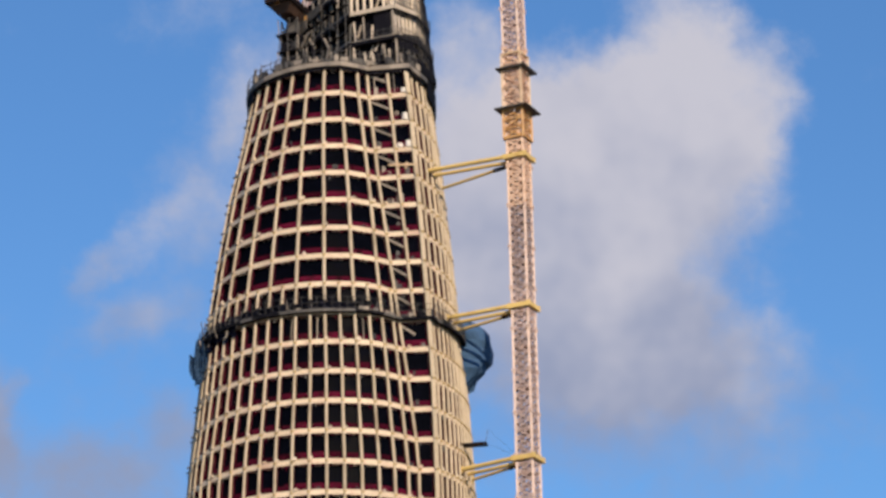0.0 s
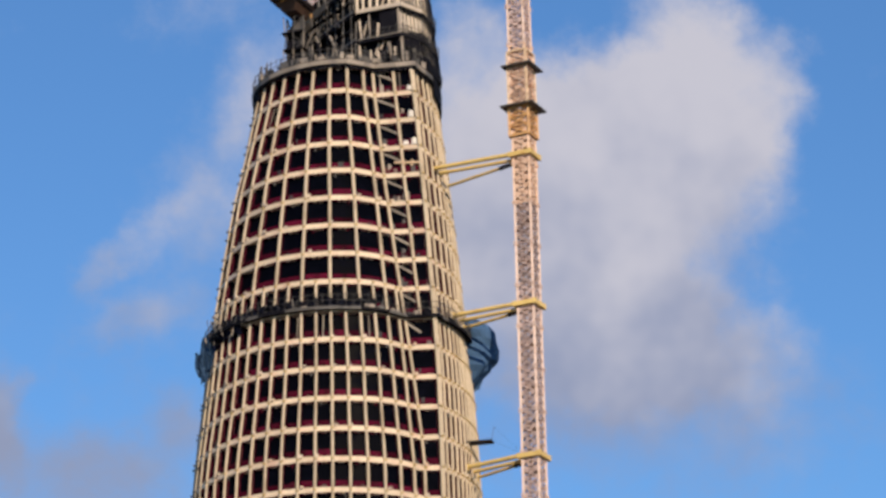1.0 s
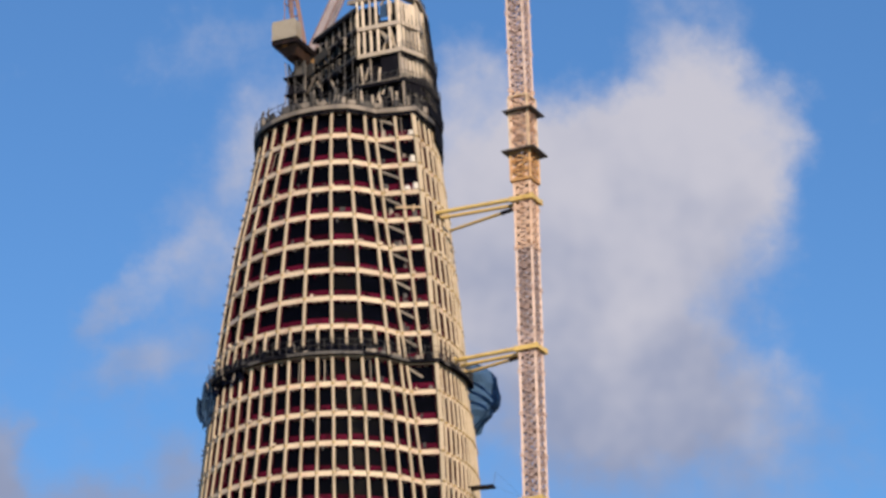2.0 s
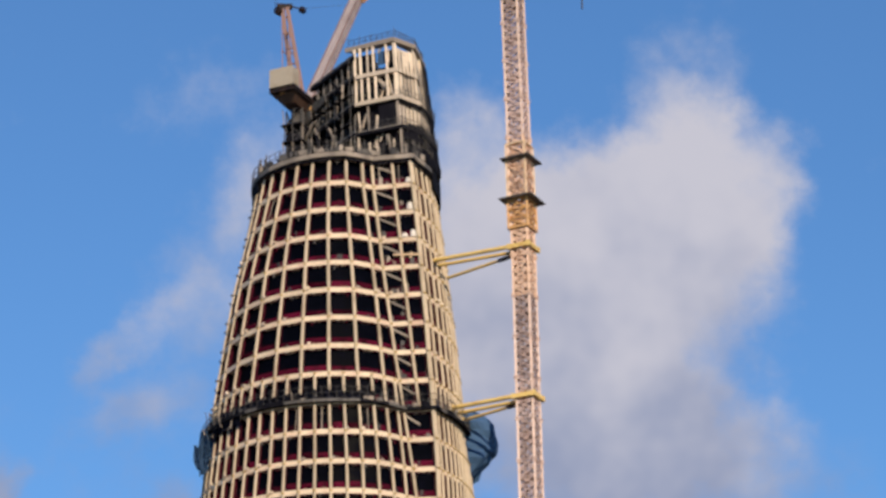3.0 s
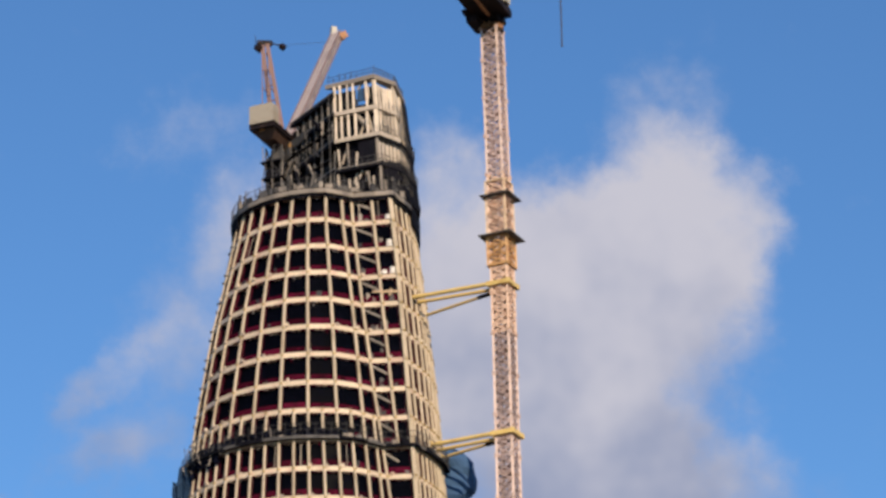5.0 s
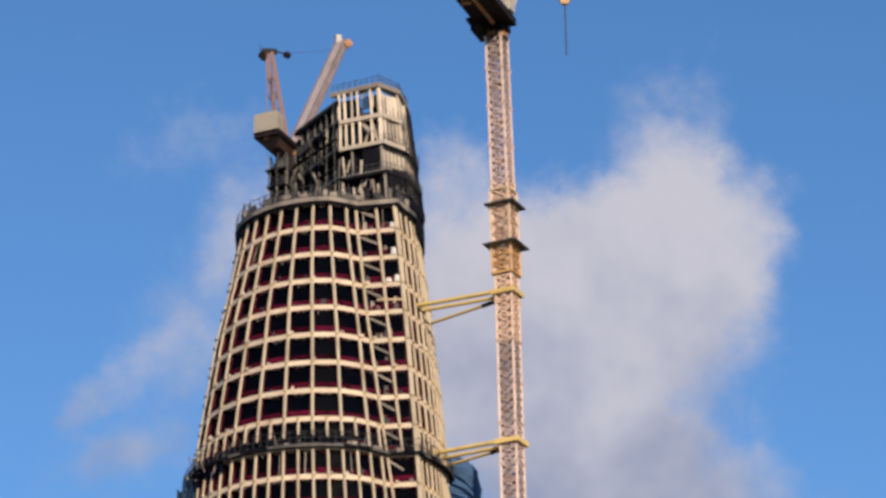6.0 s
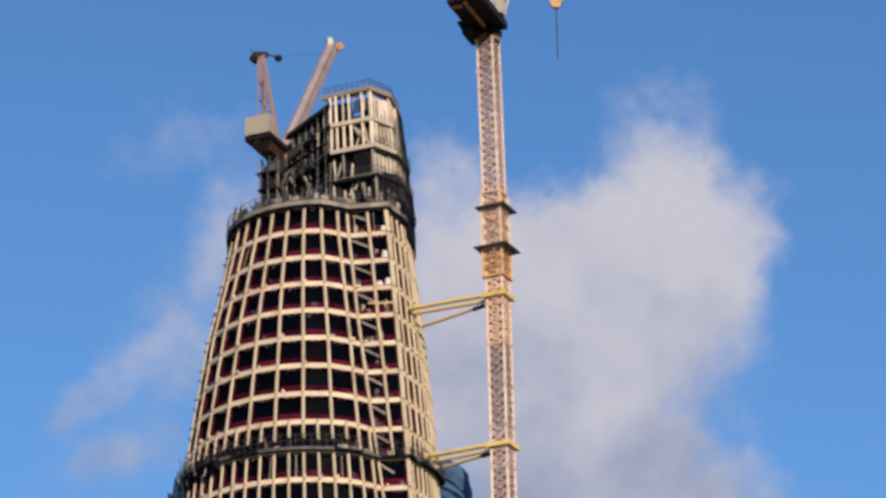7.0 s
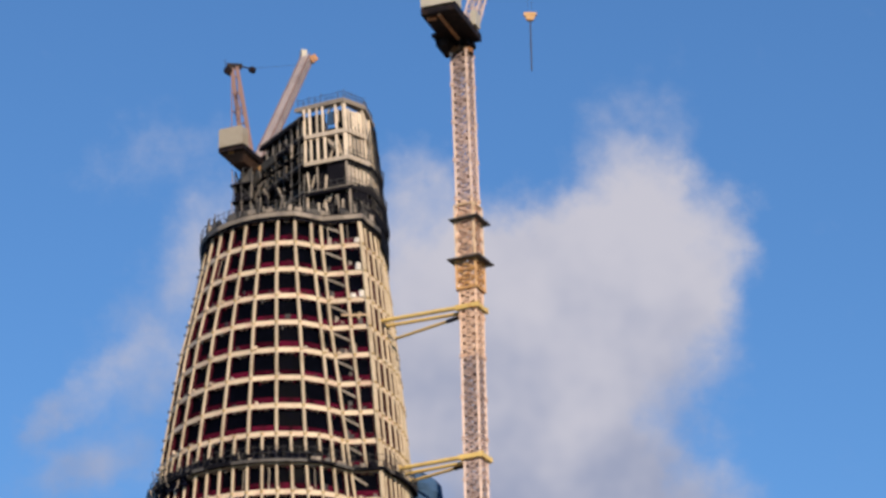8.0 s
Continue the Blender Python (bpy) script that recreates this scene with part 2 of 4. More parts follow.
def axis(k):
    return lerp(level(k), 80, -13.5, 104.7, -13.2, 113.8, -12.92, 121.0, -12.85, 126.4, -12.75, 132.0, -12.53, 137.7, -12.35, 143.4, -11.98, 150.6, -11.72)


def turn_a(k):
    return lerp(k, 0.6, -8.25, 1.5, -7.5, 2.6, -6.5, 3.6, -5.0, 4.4, -4.0, 7.5, -2.0, 12.2, 0.0, 14.3, 0.75)


def step(k):
    return lerp(k, 0.6, 10.6, 1.5, 11.1, 2.6, 11.6, 4.4, 12.1, 7.5, 12.6, 12.2, 13.1, 14.3, 13.6)


def notch(k):
    return lerp(k, 0.6, 20.5, 7.5, 32.0, 13.7, 40.2), lerp(k, 0.6, 0.905, 7.5, 0.935, 13.7, 0.964)


def corner(k):
    return lerp(k, 0.6, 38.8, 7.5, 42.8, 13.7, 45.0), lerp(k, 0.6, 1.185, 7.5, 1.11, 13.7, 1.05)


FLANK = (28, 42)                  # bays of the right-hand lobe, above and below the change


def lobe(t, k):
    """Share of the radius on the right-hand lobe, which bulges beyond the circle next to its corner."""
    c, r_c = corner(k)
    return 1 + (r_c - 1) * (1 - min(max((t - c) / (78 - c), 0), 1) ** 0.55)


def polar(node, k):
    """Angle to the right of the front (degrees) and share of the radius of a column line."""
    kind, i = node
    a, r_n = notch(k)
    c, r_c = corner(k)
    if kind == "main":
        t = turn_a(k) + i * step(k) / 2
        w = min(max((t - (a - 18)) / 18, 0), 1)
        return t, 1 - (1 - r_n) * w * w * (3 - 2 * w)
    if kind == "notch":
        return a, r_n
    if kind == "corner":
        return c, r_c
    end = 360 + turn_a(k) - 25 * step(k) / 2
    t = c + (end - c) * i
    return t, lobe(t, k)


def spot(node, k, inset=0.0, dz=0.0):
    if node[0] == "facet":
        p, q = spot(("notch", 0), k, inset, dz), spot(("corner", 0), k, inset, dz)
        return p.lerp(q, node[1])
    t, r = polar(node, k)
    r = r * radius(k) - inset
    return Vector((axis(k) + r * math.sin(radians(t)), AXIS_Y - r * math.cos(radians(t)), level(k) + dz))


def nodes_of(k):
    """The column lines of the storey under level k, from the back round the left, the front and the right."""
    main = [("main", i) for i in range(-25, 6)] if k >= DENSE else [("main", i) for i in range(-24, 5, 2)]
    facet = [("notch", 0), ("corner", 0)] if k > DENSE else [("notch", 0), ("facet", 0.52), ("corner", 0)]
    bays = FLANK[k >= DENSE]
    return main + facet + [("flank", i / bays) for i in range(1, bays + (k < DENSE))]


def seen(p, q, k):
    """Whether a bay lies on the tower's front half."""
    return (p.y + q.y) / 2 < AXIS_Y + 1.5


def column_block(top, foot, inward, w=0.56, d=0.5):
    """A chamfered column between two points of its outer face."""
    up = (top - foot).normalized()
    side = up.cross(inward).normalized()
    c = 0.09
    outline = [(-w / 2 + c, 0), (w / 2 - c, 0), (w / 2, c), (w / 2, d), (-w / 2, d), (-w / 2, c)]
    return [foot + side * x + inward * y for x, y in outline], [top + side * x + inward * y for x, y in outline]


def inward_at(p, k):
    return Vector((axis(k) - p.x, AXIS_Y - p.y, 0)).normalized()


# ---- the tower ----
tower = thing("tower", (-13.3, AXIS_Y, 0), "tapering beige gridded tower under construction with a notched seam", "tower")
SHOWN = 17                        # storeys, counted from the top, that are built piece by piece


def build_slab(k):
    s = Solid()
    ring = [spot(n, k, 0.6) for n in nodes_of(k)]
    s.prism([p + Vector((0, 0, -0.14)) for p in reversed(ring)], [p + Vector((0, 0, 0.14)) for p in reversed(ring)])
    s.faces = [tuple(reversed(f)) for f in s.faces]
    return part("floor_slab", s, SLAB, tower)


def panel_corners(a, b, k, dz0, dz1, out, back, gap, ka=None):
    """A block along a bay, between two heights of one level."""
    p, q = spot(a, k), spot(b, k)
    along = (q - p).normalized()
    inn = Vector((-along.y, along.x, 0))
    if inn.dot(inward_at((p + q) / 2, k)) < 0:
        inn = -inn
    p, q = p + along * gap, q - along * gap
    lo, hi = Vector((0, 0, dz0)), Vector((0, 0, dz1))
    return [p + inn * out + lo, q + inn * out + lo, q + inn * back + lo, p + inn * back + lo, p + inn * out + hi, q + inn * out + hi, q + inn * back + hi, p + inn * back + hi]


def sheet_corners(a, b, k, lo, hi, inset, thick, gap):
    """An upright sheet in the opening under level k; lo and hi: heights over the level below."""
    out = []
    for ins in (inset, inset + thick):
        row = []
        for h in (lo, hi):
            kk = k + 1 - h / STOREY
            p, q = spot(a, kk), spot(b, kk)
            i = inward_at((p + q) / 2, kk)
            d = (q - p).normalized() * gap
            row += [p + i * ins + d, q + i * ins - d]
        out += [row[0], row[1], row[3], row[2]]
    return out


def spandrel_rings(a, b, k):
    """Outer and inner outline of a spandrel panel, which hangs a little lower in the middle of its bay."""
    c = panel_corners(a, b, k, 0, 0, 0.19, 0.58, 0.03)
    shape = ((0.0, -0.32), (0.14, -0.33), (0.30, -0.42), (0.46, -0.44), (0.5, -0.37), (0.54, -0.44), (0.70, -0.42), (0.86, -0.33), (1.0, -0.32), (1.0, 0.29), (0.0, 0.29))
    rings = []
    for p, q in ((c[0], c[1]), (c[3], c[2])):
        rings.append([p.lerp(q, f) + Vector((0, 0, z)) for f, z in shape])
    return rings


def build_storey(k):
    """Level k with its spandrel, and the columns, panes and guards of the storey under it."""
    slab = build_slab(k)
    rest_c, rest_s = Solid(), Solid()
    ns = nodes_of(k)
    for i, a in enumerate(ns):
        b = ns[(i + 1) % len(ns)]
        p, q = spot(a, k), spot(b, k)
        shown = seen(p, q, k)
        wide = (q - p).length
        panel = spandrel_rings(a, b, k)
        w = 0.35 if k < DENSE else 0.31
        if a[0] == "corner":
            w = 0.62
        elif a[0] == "flank":
            w = 0.34 if k < DENSE else 0.31
        top, foot = spot(a, k, 0, -0.10), spot(a, k + 1, 0, 0.10)
        inn = inward_at(top, k)
        ring_a, ring_b = column_block(top - inn * 0.02, foot - inn * 0.02, inn, w, 0.2)
        if shown:
            part("spandrel", Solid().prism(*panel), SPANDREL, slab)
            part("column", Solid().prism(ring_a, ring_b), COLUMN, slab)
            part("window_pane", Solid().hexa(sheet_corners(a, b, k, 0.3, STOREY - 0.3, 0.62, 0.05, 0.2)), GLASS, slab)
            tall = 0.95 + 0.25 * random.random()
            part("guard_sheet", Solid().hexa(sheet_corners(a, b, k, 0.30, tall, 0.40, 0.04, 0.24 + 0.08 * random.random())), MAROON, slab)
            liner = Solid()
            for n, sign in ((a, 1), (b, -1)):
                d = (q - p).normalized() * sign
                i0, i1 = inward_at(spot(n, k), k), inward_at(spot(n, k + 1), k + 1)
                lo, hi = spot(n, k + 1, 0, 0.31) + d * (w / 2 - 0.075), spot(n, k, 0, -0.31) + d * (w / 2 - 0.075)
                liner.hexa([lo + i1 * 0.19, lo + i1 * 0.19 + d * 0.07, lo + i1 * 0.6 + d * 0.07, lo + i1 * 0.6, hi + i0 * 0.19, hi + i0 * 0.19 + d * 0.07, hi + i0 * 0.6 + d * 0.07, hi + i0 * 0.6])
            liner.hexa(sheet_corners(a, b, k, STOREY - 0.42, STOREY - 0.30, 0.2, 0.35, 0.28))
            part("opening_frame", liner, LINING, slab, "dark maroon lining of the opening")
            for _ in range(random.choice((0, 1, 1, 2))):
                f, h0 = random.uniform(0.2, 0.75), random.uniform(0.3, 0.9)
                base, turn = spot(a, k + 1, 0.45, h0).lerp(spot(b, k + 1, 0.45, h0), f), math.degrees(math.atan2((q - p).y, (q - p).x))
                heap = Solid()
                heap.box(base, (random.uniform(0.15, 0.6), 0.12, random.uniform(0.2, 0.7)), turn)
                part("stored_material", heap, random.choice((STEEL, MAROON, MAROON, LINING, LINING, LINING)), slab)
            if random.random() < 0.45:
                flap, f, h0 = Solid(), random.uniform(0.15, 0.8), random.uniform(0.3, 0.7)
                base = spot(a, k, 0.1, -0.3).lerp(spot(b, k, 0.1, -0.3), f)
                flap.beam(base, base - Vector((0, 0, h0)), 0.14, 0.06)
                part("hanging_strip", flap, random.choice((MAROON, LINING, DUSTY_AND_SHADE)), slab)
            joint = Solid()
            up = Vector((0, 0, 1))
            side = up.cross(inn).normalized()
            reach = 0.16 if polar(a if a[0] != "facet" else ("corner", 0), k)[0] > -50 else 0.42
            joint.box(spot(a, k, -0.04), (0.30, reach, 0.16), math.degrees(math.atan2(side.y, side.x)))
            part("joint_bracket", joint, JOINT if reach < 0.2 else DUSTY_AND_SHADE, slab)
            if k > 2 and random.random() < 0.35:
                # a pale loose block beside the column foot
                lump = Solid()
                lump.box(spot(a, k, random.uniform(0.0, 0.2), 0.36).lerp(spot(b, k, 0.1, 0.36), random.uniform(0.05, 0.3)), (random.uniform(0.2, 0.45), 0.25, random.uniform(0.15, 0.4)), math.degrees(math.atan2(side.y, side.x)))
                part("edge_block", lump, random.choice((CREAM, PALE, SPANDREL)), slab)
            if random.random() < (0.3 if k == 9 else 0.12 if k < 2 else 0.0):
                f = 0.3 + 0.4 * random.random()
                pole = Solid()
                pole.beam(spot(a, k + 1, 0.33, 0.3).lerp(spot(b, k + 1, 0.33, 0.3), f), spot(a, k, 0.33, -0.35).lerp(spot(b, k, 0.33, -0.35), f + 0.05), 0.08)
                part("prop", pole, random.choice((PALE, GREY, DUSTY_AND_SHADE)), slab)
        else:
            rest_s.prism(*panel)
            rest_c.prism(ring_a, ring_b)
    part("rear_spandrels", rest_s, SPANDREL, slab, kind="stuff")
    part("rear_columns", rest_c, COLUMN, slab, kind="stuff")


def build_lower(k):
    """A storey far below: one slab, with its columns and spandrels."""
    slab = build_slab(k)
    s = Solid()
    ns = nodes_of(k)
    for i, a in enumerate(ns):
        b = ns[(i + 1) % len(ns)]
        s.hexa(panel_corners(a, b, k, -0.36, 0.36, 0.07, 0.45, 0.03))
        top, foot = spot(a, k, 0, -0.3), spot(a, k + 1, 0, 0.3)
        if foot.z < 0:
            foot.z = 0
        s.prism(*column_block(top, foot, inward_at(top, k), 0.52))
    part("lower_facade", s, COLUMN, slab, kind="stuff")


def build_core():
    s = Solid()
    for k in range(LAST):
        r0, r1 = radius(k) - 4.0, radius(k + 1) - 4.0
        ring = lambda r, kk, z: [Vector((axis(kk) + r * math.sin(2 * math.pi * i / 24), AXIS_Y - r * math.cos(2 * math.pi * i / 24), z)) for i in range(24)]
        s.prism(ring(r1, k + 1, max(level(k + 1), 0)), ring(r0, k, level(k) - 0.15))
    part("core", s, CORE, tower, "core behind the open floors, coloured near-black for interior shade")


build_core()
for k in range(0, SHOWN):
    build_storey(k)
for k in range(SHOWN, LAST):
    build_lower(k)


# ---- stairs in the notch ----
def build_braces():
    for k in range(0, 16):
        if 9 < k < 15:
            continue
        for f0, f1, h0, h1, back in ((0.06, 0.5, -0.45, -1.75, 0.45), (0.5, 0.1, -1.75, -3.1, 0.8)):
            s = Solid()
            a, b = spot(("facet", f0), k, back, h0), spot(("facet", f1), k + 1, back, STOREY + h1)
            s.beam(a, b, 0.12, 0.24)
            s.beam(a + Vector((0, 0.35, 0.25)), b + Vector((0, 0.35, 0.25)), 0.1, 0.25)
            part("stair_flight", s, GREY, tower, "grey steel flight of a temporary stair")


build_braces()


# ---- ring decks ----
def ring_deck(name, k, out_front, out_side, thick, dz, lip, mat, lip_mat, label):
    """A working deck that stands out all round the tower, with a lip along its edge."""
    ns = nodes_of(k)
    s, edges = Solid(), []
    for i, a in enumerate(ns):
        b = ns[(i + 1) % len(ns)]
        turned = polar(a, k)[0] if a[0] != "facet" else 30
        plain = -55 < turned < 48 and (lip_mat is not DUSTY_AND_SHADE or random.random() < 0.45)
        e = Solid()
        edges.append((e, lip_mat if plain else NET_AND_SHADE if lip_mat is DUSTY_AND_SHADE else DUSTY_AND_SHADE))
        pts = []
        for n in (a, b):
            p = spot(n, k)
            w = abs(math.sin(radians(polar(n, k)[0]))) if n[0] != "facet" else 0.5
            pts.append((spot(n, k, 0.5, dz), spot(n, k, -(out_front + (out_side - out_front) * w), dz)))
        (p0, p1), (q0, q1) = pts
        up = Vector((0, 0, thick))
        s.hexa([p1, q1, q0, p0, p1 + up, q1 + up, q0 + up, p0 + up])
        o = (p1 - p0).normalized() * 0.06
        down, high = Vector((0, 0, lip[0])), Vector((0, 0, lip[1]))
        e.hexa([p1 + o + down, q1 + o + down, q1 - o + down, p1 - o + down, p1 + o + high, q1 + o + high, q1 - o + high, p1 - o + high])
    deck = part(name, s, mat, tower, label)
    for e, edge_mat in edges:
        part("deck_edge", e, edge_mat, deck)
    return deck


def ring_rail(k, out_front, out_side, dz, high, deck, mat, every=1):
    """Posts and two rails along a ring deck."""
    s = Solid()
    ns = nodes_of(k)
    edge = []
    for n in ns:
        w = abs(math.sin(radians(polar(n, k)[0]))) if n[0] != "facet" else 0.5
        edge.append(spot(n, k, -(out_front + (out_side - out_front) * w), dz))
    for i, p in enumerate(edge):
        q = edge[(i + 1) % len(edge)]
        for h in (0.5, 1.0):
            s.beam(p + Vector((0, 0, high * h)), q + Vector((0, 0, high * h)), 0.05)
        for f in (0.0, 0.5):
            c = p.lerp(q, f)
            s.beam(c, c + Vector((0, 0, high * (1 + 0.25 * random.random()))), 0.06)
    part("railing", s, mat, deck, "thin steel edge railing")


top_deck = ring_deck("crown_deck", 0.0, 0.55, 0.5, 0.3, 0.15, (-0.38, 0.17), NET_AND_SHADE, GREY, "dark ring deck with a pale concrete edge")
ring_rail(0.0, 0.55, 0.45, 0.55, 1.15, top_deck, STEEL)


def deck_shade_skirt(k, deck, out, z0, z1):
    """Dark boards added under a ring deck's edge to stand for the shade there."""
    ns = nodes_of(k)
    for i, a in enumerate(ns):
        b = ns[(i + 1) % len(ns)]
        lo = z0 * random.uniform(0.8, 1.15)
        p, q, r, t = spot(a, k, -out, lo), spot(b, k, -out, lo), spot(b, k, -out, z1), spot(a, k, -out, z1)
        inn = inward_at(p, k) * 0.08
        part("skirt_board", Solid().hexa([p, q, q + inn, p + inn, t, r, r + inn, t + inn]), NET_AND_SHADE, deck)


deck_shade_skirt(0.0, top_deck, 0.34, -0.58, 0.3)
mid_deck = ring_deck("ring_deck", 8.95, 0.5, 0.55, 0.2, -0.25, (-0.05, 0.28), NET_AND_SHADE, DUSTY_AND_SHADE, "dark working deck round the tower hung with netting")
ring_rail(8.95, 0.5, 0.55, 0.05, 1.4, mid_deck, STEEL)


def deck_clutter(k, deck, seed, count, tallest, dz, out, mats):
    """Props, boards and bundles that stand about on a ring deck."""
    rnd = random.Random(seed)
    for _ in range(count):
        t = rnd.uniform(-100, 75)
        c, r_c = corner(k)
        a, r_n = notch(k)
        r = 1.0
        if a - 12 < t < c:
            r = r_n + (r_c - r_n) * max(0, (t - a) / (c - a))
        elif t >= c:
            r = lobe(t, k)
        r = r * radius(k) + rnd.uniform(0.1, out)
        p = Vector((axis(k) + r * math.sin(radians(t)), AXIS_Y - r * math.cos(radians(t)), level(k) + dz))
        h = rnd.uniform(0.5, tallest)
        s = Solid()
        lean = Vector((rnd.uniform(-0.25, 0.25), rnd.uniform(-0.2, 0.2), h))
        if rnd.random() < 0.6:
            s.beam(p, p + lean, rnd.uniform(0.07, 0.16))
            part("prop", s, rnd.choice(mats), deck)
        else:
            s.box(p + Vector((0, 0, h * 0.2)), (rnd.uniform(0.3, 1.1), 0.35, h * 0.4), t)
            part("loose_material", s, rnd.choice(mats), deck)


deck_clutter(0.0, top_deck, 11, 95, 2.2, 0.4, 0.45, (GREY, STEEL, DUSTY_AND_SHADE, STEEL, DUSTY_AND_SHADE))
deck_clutter(8.95, mid_deck, 12, 70, 1.6, -0.05, 0.4, (STEEL, DUSTY_AND_SHADE, NET_AND_SHADE, GREY))


NAVY = material("navy_debris_net", (0.014, 0.016, 0.034), 0.9, spec=0.05, stain=0.6, stain_colour=(0.035, 0.037, 0.055), grain=5.0, patch=0.8)


def hung_net(k, deck, frm, to, low, high, out, seed):
    """Crumpled dark netting that hangs along a ring deck."""
    bm = bmesh.new()
    nu, nv = 60, 10
    grid = []
    for i in range(nu + 1):
        t = frm + (to - frm) * i / nu
        col = []
        edge = 0.45 + 0.9 * (0.5 + noise.noise(Vector((i * 0.33, seed, 0))))
        for j in range(nv + 1):
            z = low * edge + (high * (0.6 + 0.6 * (0.5 + noise.noise(Vector((i * 0.4, seed, 7))))) - low * edge) * j / nv
            r = radius(k) + out + 0.5 * noise.noise(Vector((i * 0.45, j * 0.5, seed))) + 0.25 * noise.noise(Vector((i * 1.3, j * 1.2, seed)))
            col.append(bm.verts.new((axis(k) + r * math.sin(radians(t)), AXIS_Y - r * math.cos(radians(t)), level(k) + z)))
        grid.append(col)
    for i in range(nu):
        for j in range(nv):
            bm.faces.new((grid[i][j], grid[i + 1][j], grid[i + 1][j + 1], grid[i][j + 1]))
    bmesh.ops.solidify(bm, geom=bm.faces[:], thickness=0.05)
    me = bpy.data.meshes.new("netting")
    bm.to_mesh(me)
    bm.free()
    me.materials.append(NAVY)
    ob = new("netting", me)
    ob.parent = deck
    tagged(ob, "crumpled dark debris netting")


hung_net(8.95, mid_deck, -100, -44, -1.4, 1.2, 0.2, 2.0)


def deck_poles():
    """Slanting pale poles that stand against the netting on the left end of the ring deck."""
    rnd = random.Random(31)
    for _ in range(16):
        t = rnd.uniform(-74, -40)
        r = radius(8.95) + 0.45
        p = Vector((axis(8.95) + r * math.sin(radians(t)), AXIS_Y - r * math.cos(radians(t)), level(8.95) + rnd.uniform(-1.6, -0.4)))
        s = Solid()
        s.beam(p, p + Vector((rnd.uniform(-0.7, 0.9), rnd.uniform(-0.2, 0.2), rnd.uniform(1.6, 3.2))), 0.09)
        part("pole", s, rnd.choice((GREY, PALE, DUSTY_AND_SHADE)), mid_deck)


deck_poles()
hung_net(8.95, mid_deck, -46, 18, -0.25, 1.0, 0.35, 5.0)


def side_screen(k, frm, to, out, z0, z1, mat, deck, label):
    """A dark screen that hangs along the flank of a ring deck, between two angles."""
    s = Solid()
    for i in range(10):
        row = []
        for t in (frm + (to - frm) * i / 10, frm + (to - frm) * (i + 1) / 10):
            for dz in (z0, z1):
                r = lobe(t, k) if t > 0 else 1
                r = r * radius(k) + out
                row.append(Vector((axis(k) + r * math.sin(radians(t)), AXIS_Y - r * math.cos(radians(t)), level(k) + dz)))
        a0, a1, b0, b1 = row
        inn = inward_at(a0, k) * 0.1
        s.hexa([a0, b0, b0 + inn, a0 + inn, a1, b1, b1 + inn, a1 + inn])
    part("screen", s, mat, deck, label)


side_screen(0.0, -118, -66, 0.42, -1.6, 0.25, NET_AND_SHADE, top_deck, "dark screen hung below the deck edge")
side_screen(0.0, 62, 120, 0.6, -2.0, 0.4, NET_AND_SHADE, top_deck, "dark screen hung below the deck edge")

# ---- the crown ----
CX = -11.72


def crown_plan(z):
    """Outline of the crown at a height, in metres: the front left corner, the near corner, then round the right to the back left."""
    g = (z - TOP) / 16.1
    pts = [(1.75 - 0.3 * g, -7.4 + 0.6 * g), (7.0 - 0.9 * g, -9.7 + 0.9 * g), (9.3 - 0.9 * g, -7.3 + 0.7 * g), (11.0 - 1.6 * g, -2.6 + 0.8 * g), (10.3 - 1.7 * g, 3.0), (4.5, 7.4), (-3.5, 7.4), (-6.6 + 0.8 * g, 4.6)]
    return [Vector((CX + x, AXIS_Y + y, z)) for x, y in pts]


def ring_block(s, ring, z0, z1, out, inn, close=True, centre=None):
    """Blocks along an outline: a deck edge or a beam."""
    c = centre or sum(ring, Vector()) / len(ring)
    n = len(ring)
    for i in range(n if close else n - 1):
        p, q = ring[i], ring[(i + 1) % n]
        dp, dq = (c - p), (c - q)
        dp.z = dq.z = 0
        dp, dq = dp.normalized(), dq.normalized()
        rows = []
        for z in (z0, z1):
            up = Vector((0, 0, z))
            rows += [p - dp * out + up, q - dq * out + up, q + dq * inn + up, p + dp * inn + up]
        s.hexa(rows)


